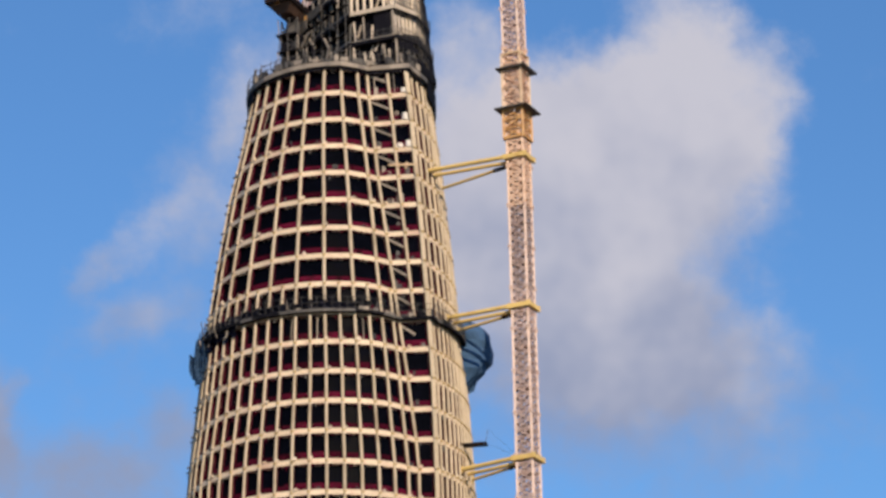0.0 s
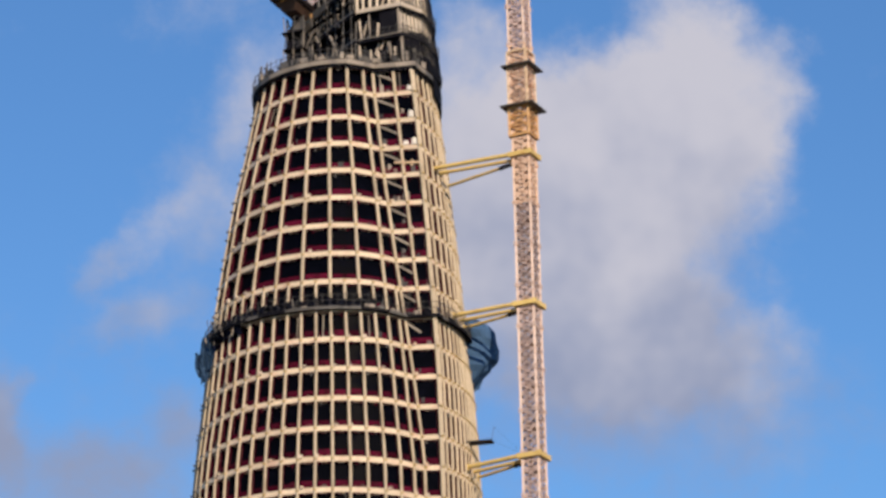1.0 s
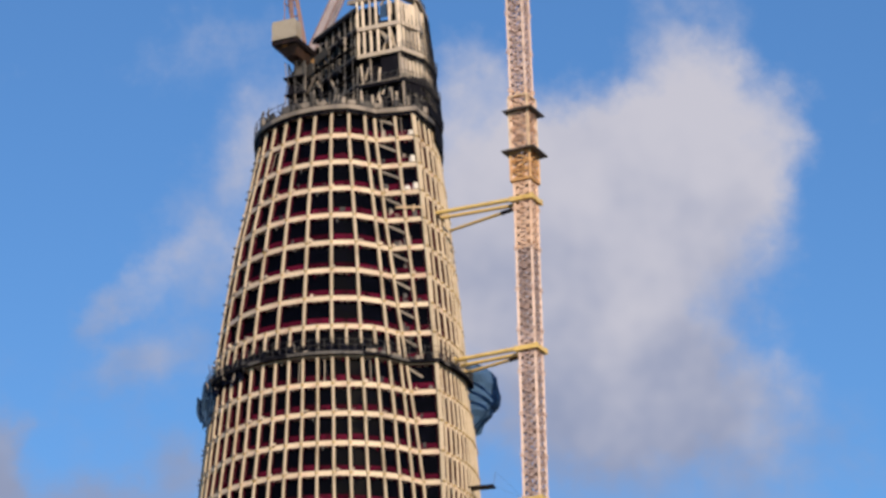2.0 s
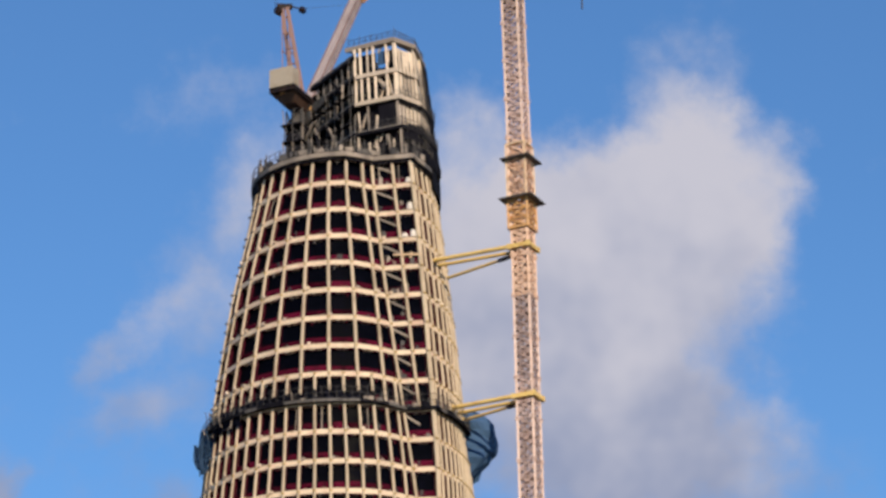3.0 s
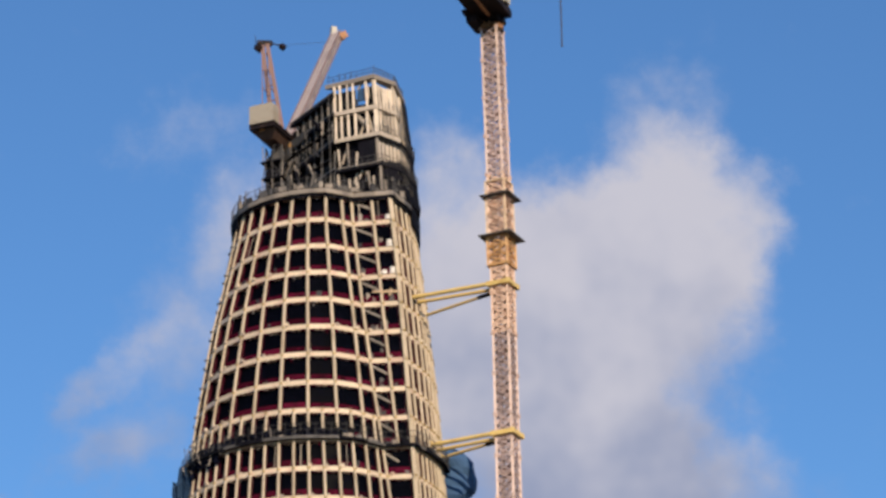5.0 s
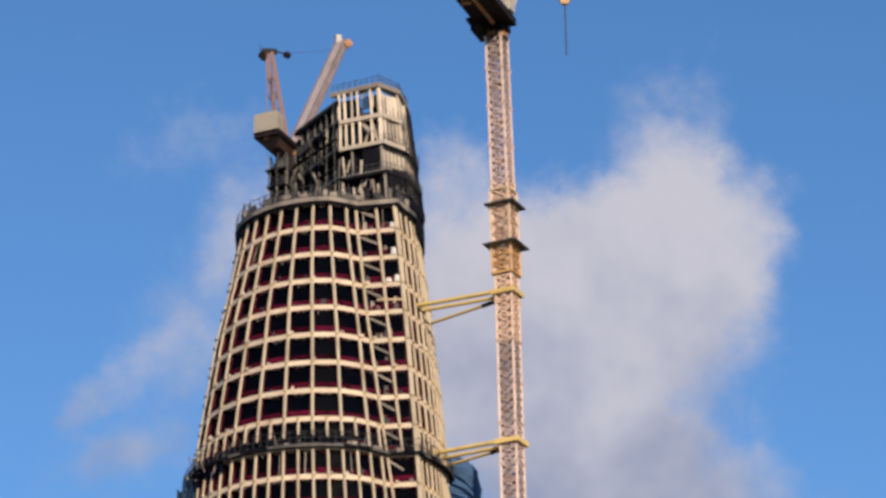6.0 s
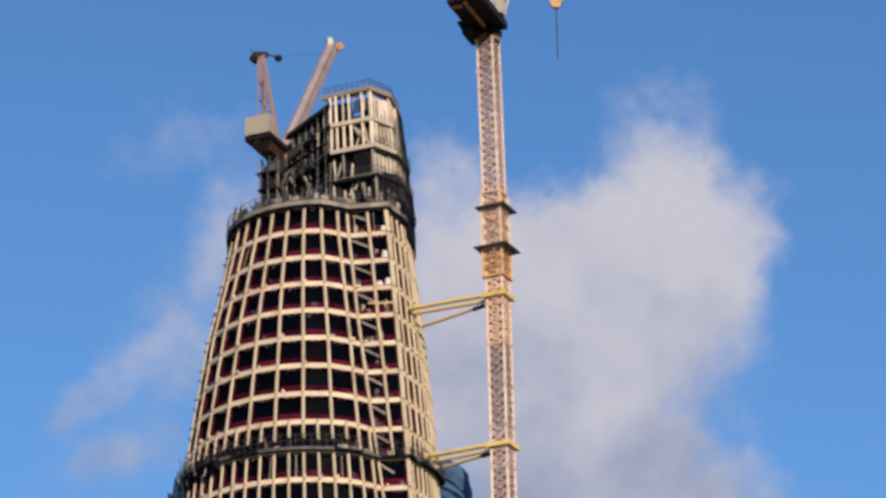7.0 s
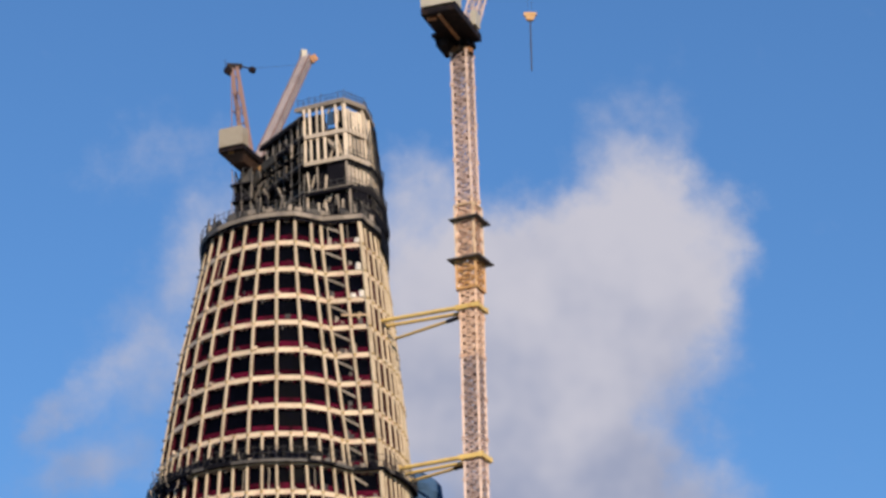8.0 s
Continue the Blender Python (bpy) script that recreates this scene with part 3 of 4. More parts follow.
def build_crown():
    decks = [(155.95, 0.5), (159.75, 0.55)]
    for z, out in decks:
        s, e = Solid(), Solid()
        ring = crown_plan(z)
        # the shade of the deck's underside is put into its near-black colour
        ring_block(s, ring, -0.2, 0.15, out, 3.0)
        d = part("crown_floor", s, NET_AND_SHADE, tower, "dark projecting scaffold deck")
        if z > 159:
            ring_block(e, ring[:3], -0.16, 0.36, out + 0.04, -out + 0.3, False, sum(ring, Vector()) / 8)
            part("edge_beam", e, PALE, d)
            e = Solid()
            ring_block(e, ring[2:] + ring[:1], 0.16, 0.58, 0.16, 0.4, False)
            part("edge_beam", e, NET_AND_SHADE, d)
        else:
            ring_block(e, ring[:2], 0.16, 0.5, 0.16, 0.4, False, sum(ring, Vector()) / 8)
            part("edge_beam", e, GREY, d)
            e = Solid()
            ring_block(e, ring[1:] + ring[:1], 0.16, 0.5, 0.12, 0.4, False, sum(ring, Vector()) / 8)
            part("edge_beam", e, NET_AND_SHADE, d)
        r = Solid()
        c = sum(ring, Vector()) / len(ring)
        edge = [p + (p - c).normalized() * out for p in ring]
        for i, p in enumerate(edge):
            q = edge[(i + 1) % len(edge)]
            if i == 0 and z > 159:
                continue
            for h in (0.6, 1.15):
                r.beam(p + Vector((0, 0, h)), q + Vector((0, 0, h)), 0.05)
            for f in range(7):
                b = p.lerp(q, f / 7)
                r.beam(b, b + Vector((0, 0, 1.15 + 0.5 * random.random())), 0.06)
        part("railing", r, STEEL, d)
    # the raised shell on the right: roof edge and middle beam
    top = crown_plan(167.6)
    lip = [top[0] + Vector((-0.8, 0.6, 0))] + top[1:5]
    s = Solid()
    ring_block(s, lip, -0.30, 0.25, 0.42, 0.7, False)
    roof = part("roof_edge", s, GREY, tower, "pale concrete roof edge of the crown", bevel=0.0)
    r = Solid()
    for p, q in zip(lip, lip[1:]):
        for h in (0.8, 1.25):
            r.beam(p + Vector((0, 0, h)), q + Vector((0, 0, h)), 0.05)
        for f in range(8):
            b = p.lerp(q, f / 8)
            r.beam(b, b + Vector((0, 0, 1.1 + 0.5 * random.random())), 0.07)
    part("railing", r, STEEL, roof)
    mid = crown_plan(163.55)
    s = Solid()
    ring_block(s, mid[:3], -0.25, 0.25, 0.34, 0.3, False, sum(mid, Vector()) / 8)
    part("edge_beam", s, PALE, tower)
    # floors of the left face: near-black colour holds its shade, with a grey edge
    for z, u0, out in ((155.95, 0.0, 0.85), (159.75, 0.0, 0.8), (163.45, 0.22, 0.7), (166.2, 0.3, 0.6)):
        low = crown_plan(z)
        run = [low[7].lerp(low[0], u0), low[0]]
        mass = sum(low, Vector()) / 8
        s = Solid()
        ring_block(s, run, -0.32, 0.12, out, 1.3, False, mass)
        d = part("shaded_deck", s, NET_AND_SHADE, tower, "scaffold deck on the left face, coloured dark for shade")
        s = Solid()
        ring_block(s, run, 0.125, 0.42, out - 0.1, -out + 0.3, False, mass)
        part("edge_board", s, DUSTY_AND_SHADE, d)
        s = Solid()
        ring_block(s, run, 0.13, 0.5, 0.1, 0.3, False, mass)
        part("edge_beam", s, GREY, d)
    # columns
    zs = [TOP + 0.3, 155.85, 159.65, 163.55, 167.35]
    for z0, z1 in zip(zs, zs[1:]):
        a, b = crown_plan(z0), crown_plan(z1)
        if z0 > 159:
            front = (0.0, 0.13, 0.31, 0.47, 0.78, 0.97)
        elif z0 > 155:
            front = (0.08, 0.27, 0.44, 0.97)
        else:
            front = (0.05, 0.3, 0.5, 0.74, 0.82, 0.98)
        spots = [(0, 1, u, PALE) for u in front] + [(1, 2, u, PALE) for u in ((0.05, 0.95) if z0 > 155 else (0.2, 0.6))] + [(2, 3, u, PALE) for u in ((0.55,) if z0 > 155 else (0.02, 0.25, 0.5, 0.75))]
        # mostly darker columns on the left face put its shade into the colour
        spots += [(7, 0, u, random.choice((DUSTY_AND_SHADE, DUSTY_AND_SHADE, DUSTY_AND_SHADE, GREY))) for u in (0.02, 0.13, 0.24, 0.36, 0.47, 0.58, 0.68, 0.78, 0.88, 0.96)] + [(3, 4, u, GREY) for u in (0.02, 0.3, 0.6, 0.9)]
        for i, j, u, mat in spots:
            u += 0.03 * (random.random() - 0.5)
            p, q = a[i].lerp(a[j], u), b[i].lerp(b[j], u + 0.03 * (random.random() - 0.5))
            if i == 7 and z1 > 167:
                if u < 0.3:
                    continue
                q = p.lerp(q, 0.68)
            elif z1 < 160 and random.random() < 0.75:
                q = p.lerp(q, 0.5 + 0.35 * random.random()) + Vector((random.uniform(-0.3, 0.3), 0, 0))
            s = Solid()
            s.beam(p, q, 0.21 + 0.10 * random.random(), 0.34)
            if mat is PALE:
                mat = random.choice((CREAM, CREAM, PALE)) if z0 > 159 else random.choice((PALE, PALE, GREY))
            part("crown_column", s, mat, tower)
        # pale panels that close the right-hand flank
        for i, j, n in ((1, 2, 3), (2, 3, 5)):
            for f in range(n):
                u, v = f / n + 0.03, (f + 1) / n - 0.03
                hi = 0.8 + 0.17 * random.random() if z0 > 155 else 0.35 + 0.25 * random.random()
                if random.random() < (0.0 if z0 > 155 else 0.25):
                    continue
                c = [a[i].lerp(a[j], u), a[i].lerp(a[j], v), b[i].lerp(b[j], v), b[i].lerp(b[j], u)]
                bot = [c[0].lerp(c[3], 0.08), c[1].lerp(c[2], 0.08)]
                tp = [c[0].lerp(c[3], hi), c[1].lerp(c[2], hi)]
                k = Vector((-0.22, 0.05, 0))
                s = Solid()
                s.hexa([bot[0], bot[1], tp[1], tp[0], bot[0] + k, bot[1] + k, tp[1] + k, tp[0] + k])
                part("flank_panel", s, random.choice((CREAM, CREAM, CREAM, PALE) if z0 > 155 else (PALE, GREY, DUSTY_AND_SHADE)), tower)
    # dark nets and boards round the foot of the flank
    for z0, z1, o in ((152.5, 153.9, 0.45), (154.6, 155.7, 0.3), (156.1, 156.9, 0.4), (159.2, 159.6, 0.45)):
        rim = crown_plan(z0)
        for i, j in ((1, 2), (2, 3), (3, 4)):
            for f in range(4):
                if random.random() < 0.25:
                    continue
                p, q = rim[i].lerp(rim[j], f / 4), rim[i].lerp(rim[j], (f + 1) / 4)
                d = (q - p).normalized()
                n = Vector((d.y, -d.x, 0)) * o
                up = Vector((0, 0, (z1 - z0) * random.uniform(0.6, 1.1)))
                p, q, t = p + n, q + n, n.normalized() * 0.06
                part("flank_net", Solid().hexa([p, q, q - t, p - t, p + up, q + up, q + up - t, p + up - t]), NET_AND_SHADE, tower)
    # dark nets along the back of the flank, one to each storey
    for z0, z1 in ((152.6, 155.6), (156.5, 159.3), (160.3, 163.4), (163.8, 166.9)):
        a, b = crown_plan(z0), crown_plan(z1)
        s = Solid()
        rim = [(2, 0.62), (2, 0.8), (3, 0.0), (3, 0.5), (4, 0.0)]
        for (i, u), (j, v) in zip(rim, rim[1:]):
            o = Vector((0.3 + 0.15 * random.random(), -0.1, 0))
            c = [a[i].lerp(a[i + 1], u), a[j].lerp(a[j + 1], v), b[j].lerp(b[j + 1], v), b[i].lerp(b[i + 1], u)]
            s.hexa([p + o for p in c] + [p + o - Vector((0.06, 0, 0)) for p in c])
        part("flank_net", s, NET_AND_SHADE, tower, "dark debris net on the crown's flank")
    # dark scaffold poles outside the flank
    for n in range(14):
        f = n / 13
        a, b = crown_plan(TOP + 0.5), crown_plan(166.5 - 2.5 * random.random())
        i, u = (1, f * 2.5) if f < 0.4 else (2, (f - 0.4) / 0.6)
        o = Vector((0.3, -0.1, 0))
        s = Solid()
        s.beam(a[i].lerp(a[i + 1], u) + o, b[i].lerp(b[i + 1], u) + o, 0.08)
        part("scaffold_pole", s, STEEL, tower)
    # near-black backing added behind the shaded face and lower front bays, for interior shade
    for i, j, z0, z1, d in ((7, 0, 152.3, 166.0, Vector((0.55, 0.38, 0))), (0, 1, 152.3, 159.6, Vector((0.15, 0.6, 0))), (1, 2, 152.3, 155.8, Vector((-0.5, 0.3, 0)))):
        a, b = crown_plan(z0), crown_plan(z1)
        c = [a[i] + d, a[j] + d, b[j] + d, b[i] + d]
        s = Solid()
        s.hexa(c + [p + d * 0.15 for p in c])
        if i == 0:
            # open upper bays: the same added shade backing, with one gap to the sky
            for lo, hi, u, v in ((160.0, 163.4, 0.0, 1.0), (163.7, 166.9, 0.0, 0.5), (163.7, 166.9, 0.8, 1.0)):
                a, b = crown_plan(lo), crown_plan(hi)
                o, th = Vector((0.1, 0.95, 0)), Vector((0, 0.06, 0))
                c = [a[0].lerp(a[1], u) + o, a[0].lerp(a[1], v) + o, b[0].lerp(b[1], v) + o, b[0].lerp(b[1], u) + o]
                part("dark_sheeting", Solid().hexa(c + [p + th for p in c]), NET_AND_SHADE, tower, "near-black backing added for the shade between the columns")
        part("dark_sheeting", s, NET_AND_SHADE, tower, "near-black backing added for the shade between the columns")
    # loose struts and boards in the front bays
    for n in range(18):
        z = 153.0 + 13.5 * random.random()
        a, b = crown_plan(z), crown_plan(z + 1.2 + 1.6 * random.random())
        u, v = random.random(), random.random() * 0.5 - 0.25
        s = Solid()
        o = Vector((0, 0.25 + 0.5 * random.random(), 0))
        s.beam(a[0].lerp(a[1], u) + o, b[0].lerp(b[1], min(max(u + v, 0), 1)) + o, 0.12 + 0.14 * random.random(), 0.2)
        part("strut", s, random.choice((GREY, PALE, STEEL)), tower)
    a, b = crown_plan(164.9), crown_plan(166.6)
    c = [a[0].lerp(a[1], 0.55), a[0].lerp(a[1], 0.8), b[0].lerp(b[1], 0.8), b[0].lerp(b[1], 0.58)]
    s = Solid()
    s.hexa([v + Vector((0, 0.35, 0)) for v in c] + [v + Vector((0, 0.42, 0)) for v in c])
    part("sheet", s, TARP, tower, "small blue plastic sheet")
    # inner walls, with the crown's interior shade put into their colour
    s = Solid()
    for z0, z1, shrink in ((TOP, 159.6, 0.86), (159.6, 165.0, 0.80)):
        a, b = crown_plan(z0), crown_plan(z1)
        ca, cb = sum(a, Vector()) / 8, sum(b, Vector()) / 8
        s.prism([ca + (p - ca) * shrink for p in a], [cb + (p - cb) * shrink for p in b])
    part("crown_core", s, CORE, tower, "inner walls of the crown, coloured near-black for shade")
    # brace behind the front, a dark net and a blue sheet
    a, b = crown_plan(160.2), crown_plan(163.8)
    s = Solid()
    s.beam(a[0].lerp(a[1], 0.98) + Vector((0, 0.4, 0)), b[0].lerp(b[1], 0.45) + Vector((0, 0.4, 0)), 0.25, 0.35)
    part("brace", s, PALE, tower)
    p, q = crown_plan(156.5), crown_plan(159.3)
    s = Solid()
    c = [p[0].lerp(p[1], 0.52), p[0].lerp(p[1], 0.97), q[0].lerp(q[1], 0.97), q[0].lerp(q[1], 0.52)]
    o, i = Vector((0, -0.15, 0)), Vector((0, -0.05, 0))
    s.hexa([v + o for v in c] + [v + i for v in c])
    part("net_sheet", s, NET_AND_SHADE, tower, "dark grey debris net")


build_crown()


def build_scaffold():
    """Tube scaffold and concrete stubs that wrap the shaded back left side of the crown."""
    ob = thing("scaffold", (CX - 4, AXIS_Y, TOP), "dark steel tube scaffold on the shaded side of the crown", "scaffold")
    rnd = random.Random(5)

    def tube(name, p, q, w, h, mat):
        s = Solid()
        s.beam(p, q, w, h)
        part(name, s, mat, ob)

    out = Vector((-0.82, -0.57, 0))
    a, b = crown_plan(TOP + 0.3), crown_plan(165.6)
    for u in np.linspace(0, 1, 9):
        for off in (0.9,):
            p, q = a[7].lerp(a[0], u) + out * off, b[7].lerp(b[0], u) + out * off
            tube("pole", p, p.lerp(q, 0.66 + 0.33 * u + 0.06 * rnd.random()), 0.10, 0.10, STEEL)
    for z in np.arange(153.9, 165.0, 3.72):
        r = crown_plan(float(z))
        u0 = max(0.0, (float(z) - 162.4) / 5.0)
        for off in (0.9,):
            tube("ledger", r[7].lerp(r[0], u0) + out * off, r[0] + out * off, 0.08, 0.08, STEEL)
        tube("plank_deck", r[7].lerp(r[0], u0) + out, r[0] + out * 0.6, 0.6, 0.07, NET_AND_SHADE)
    for _ in range(22):
        z = TOP + 0.5 + 9.5 * rnd.random()
        u = rnd.random() * 0.95
        if z > 162.0 + 5 * u:
            continue
        r, t = crown_plan(z), crown_plan(z + 1.2 + 1.6 * rnd.random())
        o = out * rnd.uniform(0.5, 2.0)
        tube("brace", r[7].lerp(r[0], u) + o, t[7].lerp(t[0], min(1, max(0, u + rnd.uniform(-0.18, 0.18)))) + o, rnd.uniform(0.08, 0.34), rnd.uniform(0.1, 0.3), rnd.choice((STEEL, GREY, GREY, NET_AND_SHADE)))
    # leaning precast plates at the back corner, coloured darker for that side's shade
    for x, z, w, h, lean, mat in ((-5.8, 159.6, 3.0, 1.4, 0.5, DUSTY_AND_SHADE), (-4.6, 161.6, 3.2, 1.2, 0.7, DUSTY_AND_SHADE), (-6.6, 157.4, 2.2, 1.6, -0.3, DUSTY_AND_SHADE), (-4.2, 157.6, 2.6, 1.5, 0.4, DUSTY_AND_SHADE), (-2.6, 162.6, 2.6, 0.9, 0.5, DUSTY_AND_SHADE), (-6.2, 154.6, 2.4, 2.0, 0.1, NET_AND_SHADE)):
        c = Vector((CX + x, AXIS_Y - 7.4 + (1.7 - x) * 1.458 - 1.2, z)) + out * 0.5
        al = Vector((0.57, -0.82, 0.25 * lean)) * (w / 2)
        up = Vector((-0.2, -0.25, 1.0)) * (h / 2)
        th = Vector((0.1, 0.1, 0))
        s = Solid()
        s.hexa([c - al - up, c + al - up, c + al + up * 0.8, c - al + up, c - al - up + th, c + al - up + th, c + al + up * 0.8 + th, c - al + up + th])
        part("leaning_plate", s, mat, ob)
    # plank decks and nets round the roof crane's mast
    for z in (153.9, 156.0, 158.2, 160.4):
        s = Solid()
        s.box((-17.7 + rnd.uniform(-0.3, 0.2), 342.4, z), (rnd.uniform(2.6, 3.4), 2.7, 0.14), -20)
        part("plank_deck", s, NET_AND_SHADE, ob)
        for x, y in ((-19.0, 341.6), (-17.9, 341.1), (-16.7, 341.0)):
            tube("pole", Vector((x, y, z)), Vector((x + rnd.uniform(-0.2, 0.2), y, z + 2.1)), 0.12, 0.12, rnd.choice((STEEL, DUSTY_AND_SHADE, GREY)))
        s = Solid()
        a0, b0 = Vector((-18.9 + rnd.uniform(0, 0.8), 341.9, z + 0.1)), Vector((-16.6, 341.4, z + 0.1))
        up, th = Vector((0.1, 0, rnd.uniform(0.9, 1.7))), Vector((0, 0.06, 0))
        s.hexa([a0, b0, b0 + th, a0 + th, a0 + up, b0 + up, b0 + up + th, a0 + up + th])
        part("net_sheet", s, rnd.choice((NET_AND_SHADE, NET_AND_SHADE, DUSTY_AND_SHADE)), ob)
    # ragged platforms at the back corner, under the roof crane
    for _ in range(14):
        p = Vector((-17.5 + rnd.uniform(-0.9, 0.6), 342.6 + rnd.uniform(-1.3, 0.2), 153.4 + 9.0 * rnd.random()))
        w = rnd.uniform(0.5, 1.2)
        tube("platform_board", p, p + Vector((w * rnd.choice((-1, 1)), rnd.uniform(-0.6, 0.6), rnd.uniform(-0.3, 0.3))), 0.8, rnd.uniform(0.12, 0.3), rnd.choice((NET_AND_SHADE, STEEL, STEEL)))


build_scaffold()


# ---- tower cranes ----
def lattice(chords, lace, a, b, w, d, pitch, chord=0.16, thin=0.09, taper=1.0, turn=0.0, cross=False):
    """A four-sided lattice boom: corner chords go into one mesh, the lacing into another."""
    a, b = Vector(a), Vector(b)
    ax = (b - a).normalized()
    side = Vector((math.cos(radians(turn)), math.sin(radians(turn)), 0))
    side = (side - ax * side.dot(ax)).normalized()
    other = ax.cross(side)
    n = max(1, round((b - a).length / pitch))

    def ring(i):
        f = i / n
        c, t = a.lerp(b, f), 1 + (taper - 1) * f
        return [c + side * (x * w / 2 * t) + other * (y * d / 2 * t) for x, y in ((-1, -1), (1, -1), (1, 1), (-1, 1))]

    first, last = ring(0), ring(n)
    for p, q in zip(first, last):
        chords.beam(p, q, chord)
    for i in range(n):
        r, t = ring(i), ring(i + 1)
        for j in range(4):
            k = (j + 1) % 4
            lace.beam(r[j], r[k], thin)
            p, q = (r[j], t[k]) if i % 2 else (r[k], t[j])
            lace.beam(p, q, thin)
            if cross:
                p, q = (r[k], t[j]) if i % 2 else (r[j], t[k])
                lace.beam(p, q, thin * 0.8)


MX, MY, MTURN = 8.88, 332.1, -26.0


def build_near_crane():
    crane = thing("tower_crane", (MX, MY, 0), "tall pinkish-beige lattice tower crane tied to the tower with yellow struts", "tower crane", "tower cranes")
    at = lambda z: (MX - 0.0115 * max(0.0, z - 140.0), MY, z)      # the free top of the mast leans a little
    z, top = 0.0, 172.6
    hx = at(top)[0]
    while z < top - 0.1:
        h = 1.12 if z == 0 else min(4.92, top - z)
        ch, la = Solid(), Solid()
        lattice(ch, la, at(z), at(z + h), 1.92, 1.92, 0.98, 0.27, 0.22 if 133.0 < z < 141.5 else 0.155, turn=MTURN, cross=True)
        for f in (0.02, 0.98):
            for i in range(4):
                c, s_ = math.cos(radians(MTURN)), math.sin(radians(MTURN))
                x, y = ((-1, -1), (1, -1), (1, 1), (-1, 1))[i]
                ch.box((at(z + h * f)[0] + 0.99 * (x * c - y * s_), MY + 0.99 * (x * s_ + y * c), z + h * f), (0.34, 0.34, 0.3), MTURN)
        # inner ladder with its small landing
        # sections between these heights are peach, the others pinkish beige
        peach_band = 130.0 < z < 150.0
        sec = part("mast_section", ch, PEACH if peach_band else MAST, crane)
        part("lacing", la, PEACH if peach_band else LACE, sec, kind="stuff")
        ld = Solid()
        for x in (-0.25, 0.15):
            ld.beam((MX + x, MY + 0.3, z), (MX + x + 0.5, MY + 0.3, z + h), 0.07)
        for i in range(9):
            f = (i + 0.5) / 9
            ld.beam((MX - 0.25 + 0.5 * f, MY + 0.3, z + h * f), (MX + 0.15 + 0.5 * f, MY + 0.3, z + h * f), 0.06)
        c0 = at(z + h * 0.55)
        ld.box((c0[0] - 0.1, MY, c0[2]), (1.45, 1.5, 0.08), MTURN)
        for x in (-0.55, 0.25):
            ld.box((c0[0] + x, MY - 0.3, c0[2] + 0.5), (0.06, 0.8, 1.0), MTURN)
        ld.box((c0[0] - 0.15, MY - 0.1, c0[2] + 0.45), (0.75, 0.05, 0.9), MTURN)
        part("ladder", ld, LACE, sec, "dull pink ladder with a small landing")
        z += h
    # climbing frame with two square decks
    ch, la = Solid(), Solid()
    lattice(ch, la, at(145.9), at(152.7), 2.36, 2.36, 1.3, 0.2, 0.1, turn=MTURN, cross=True)
    for zr in (145.9, 152.7):
        ring = [Vector(at(zr)) + Matrix.Rotation(radians(MTURN), 3, "Z") @ Vector((x * 2.36 / 2, y * 2.36 / 2, 0)) for x, y in ((-1, -1), (1, -1), (1, 1), (-1, 1))]
        for c0, c1 in zip(ring, ring[1:] + ring[:1]):
            ch.beam(c0, c1, 0.2)
    upper = part("climbing_frame", ch, TAN, crane, "tan upper climbing frame round the mast")
    part("lacing", la, PEACH, upper, kind="stuff")
    ch, la = Solid(), Solid()
    lattice(ch, la, at(142.2), at(145.7), 2.42, 2.42, 1.2, 0.26, 0.14, turn=MTURN, cross=True)
    for zr in (142.2, 145.7):
        ring = [Vector(at(zr)) + Matrix.Rotation(radians(MTURN), 3, "Z") @ Vector((x * 2.42 / 2, y * 2.42 / 2, 0)) for x, y in ((-1, -1), (1, -1), (1, 1), (-1, 1))]
        for c0, c1 in zip(ring, ring[1:] + ring[:1]):
            ch.beam(c0, c1, 0.26)
    cage = part("climbing_frame", ch, ORANGE, crane, "orange climbing frame round the mast")
    part("lacing", la, ORANGE, cage, kind="stuff")
    for zd, size in ((145.75, 4.1), (150.8, 3.7)):
        s = Solid()
        c, s_ = math.cos(radians(MTURN)), math.sin(radians(MTURN))
        for x, y, sx, sy in ((0, -1, size, 0.75), (0, 1, size, 0.75), (-1, 0, 0.75, size - 1.5), (1, 0, 0.75, size - 1.5)):
            o = size / 2 - 0.375
            s.box((MX + o * (x * c - y * s_), MY + o * (x * s_ + y * c), zd), (sx, sy, 0.14), MTURN)
        deck = part("climbing_deck", s, DUSTY_AND_SHADE, cage, "dark square working deck")
    # ties to the tower
    for zt, feet in ((139.9, ((-2.1, 335.4), (-1.8, 337.0), (-0.6, 341.2))), (121.8, ((0.2, 335.0), (0.5, 337.0), (1.5, 339.3))), (104.05, ((1.4, 335.5), (1.7, 337.6), (2.5, 339.6)))):
        s = Solid()
        c, s_ = math.cos(radians(MTURN)), math.sin(radians(MTURN))
        pt = lambda x, y: Vector((MX + x * c - y * s_, MY + x * s_ + y * c, zt))
        q = [pt(-1.22, -1.22), pt(1.22, -1.22), pt(1.22, 1.22), pt(-1.22, 1.22)]
        for i in range(4):
            s.beam(q[i], q[(i + 1) % 4], 0.36, 0.5)
        for i in range(4):
            s.box(q[i], (0.44, 0.44, 0.6), MTURN)
        collar = part("tie_collar", s, YELLOW, crane, "yellow collar round the mast")
        for (x, y), start, mat, r in zip(feet, (q[0], q[0].lerp(q[3], 0.7), q[3]), (YELLOW, YELLOW, YELLOW), (0.25, 0.21, 0.18)):
            t = Solid()
            t.pipe(start, (x, y, zt), r, 10)
            t.box((x, y, zt), (0.7, 0.6, 0.7))
            part("tie_strut", t, mat, collar)
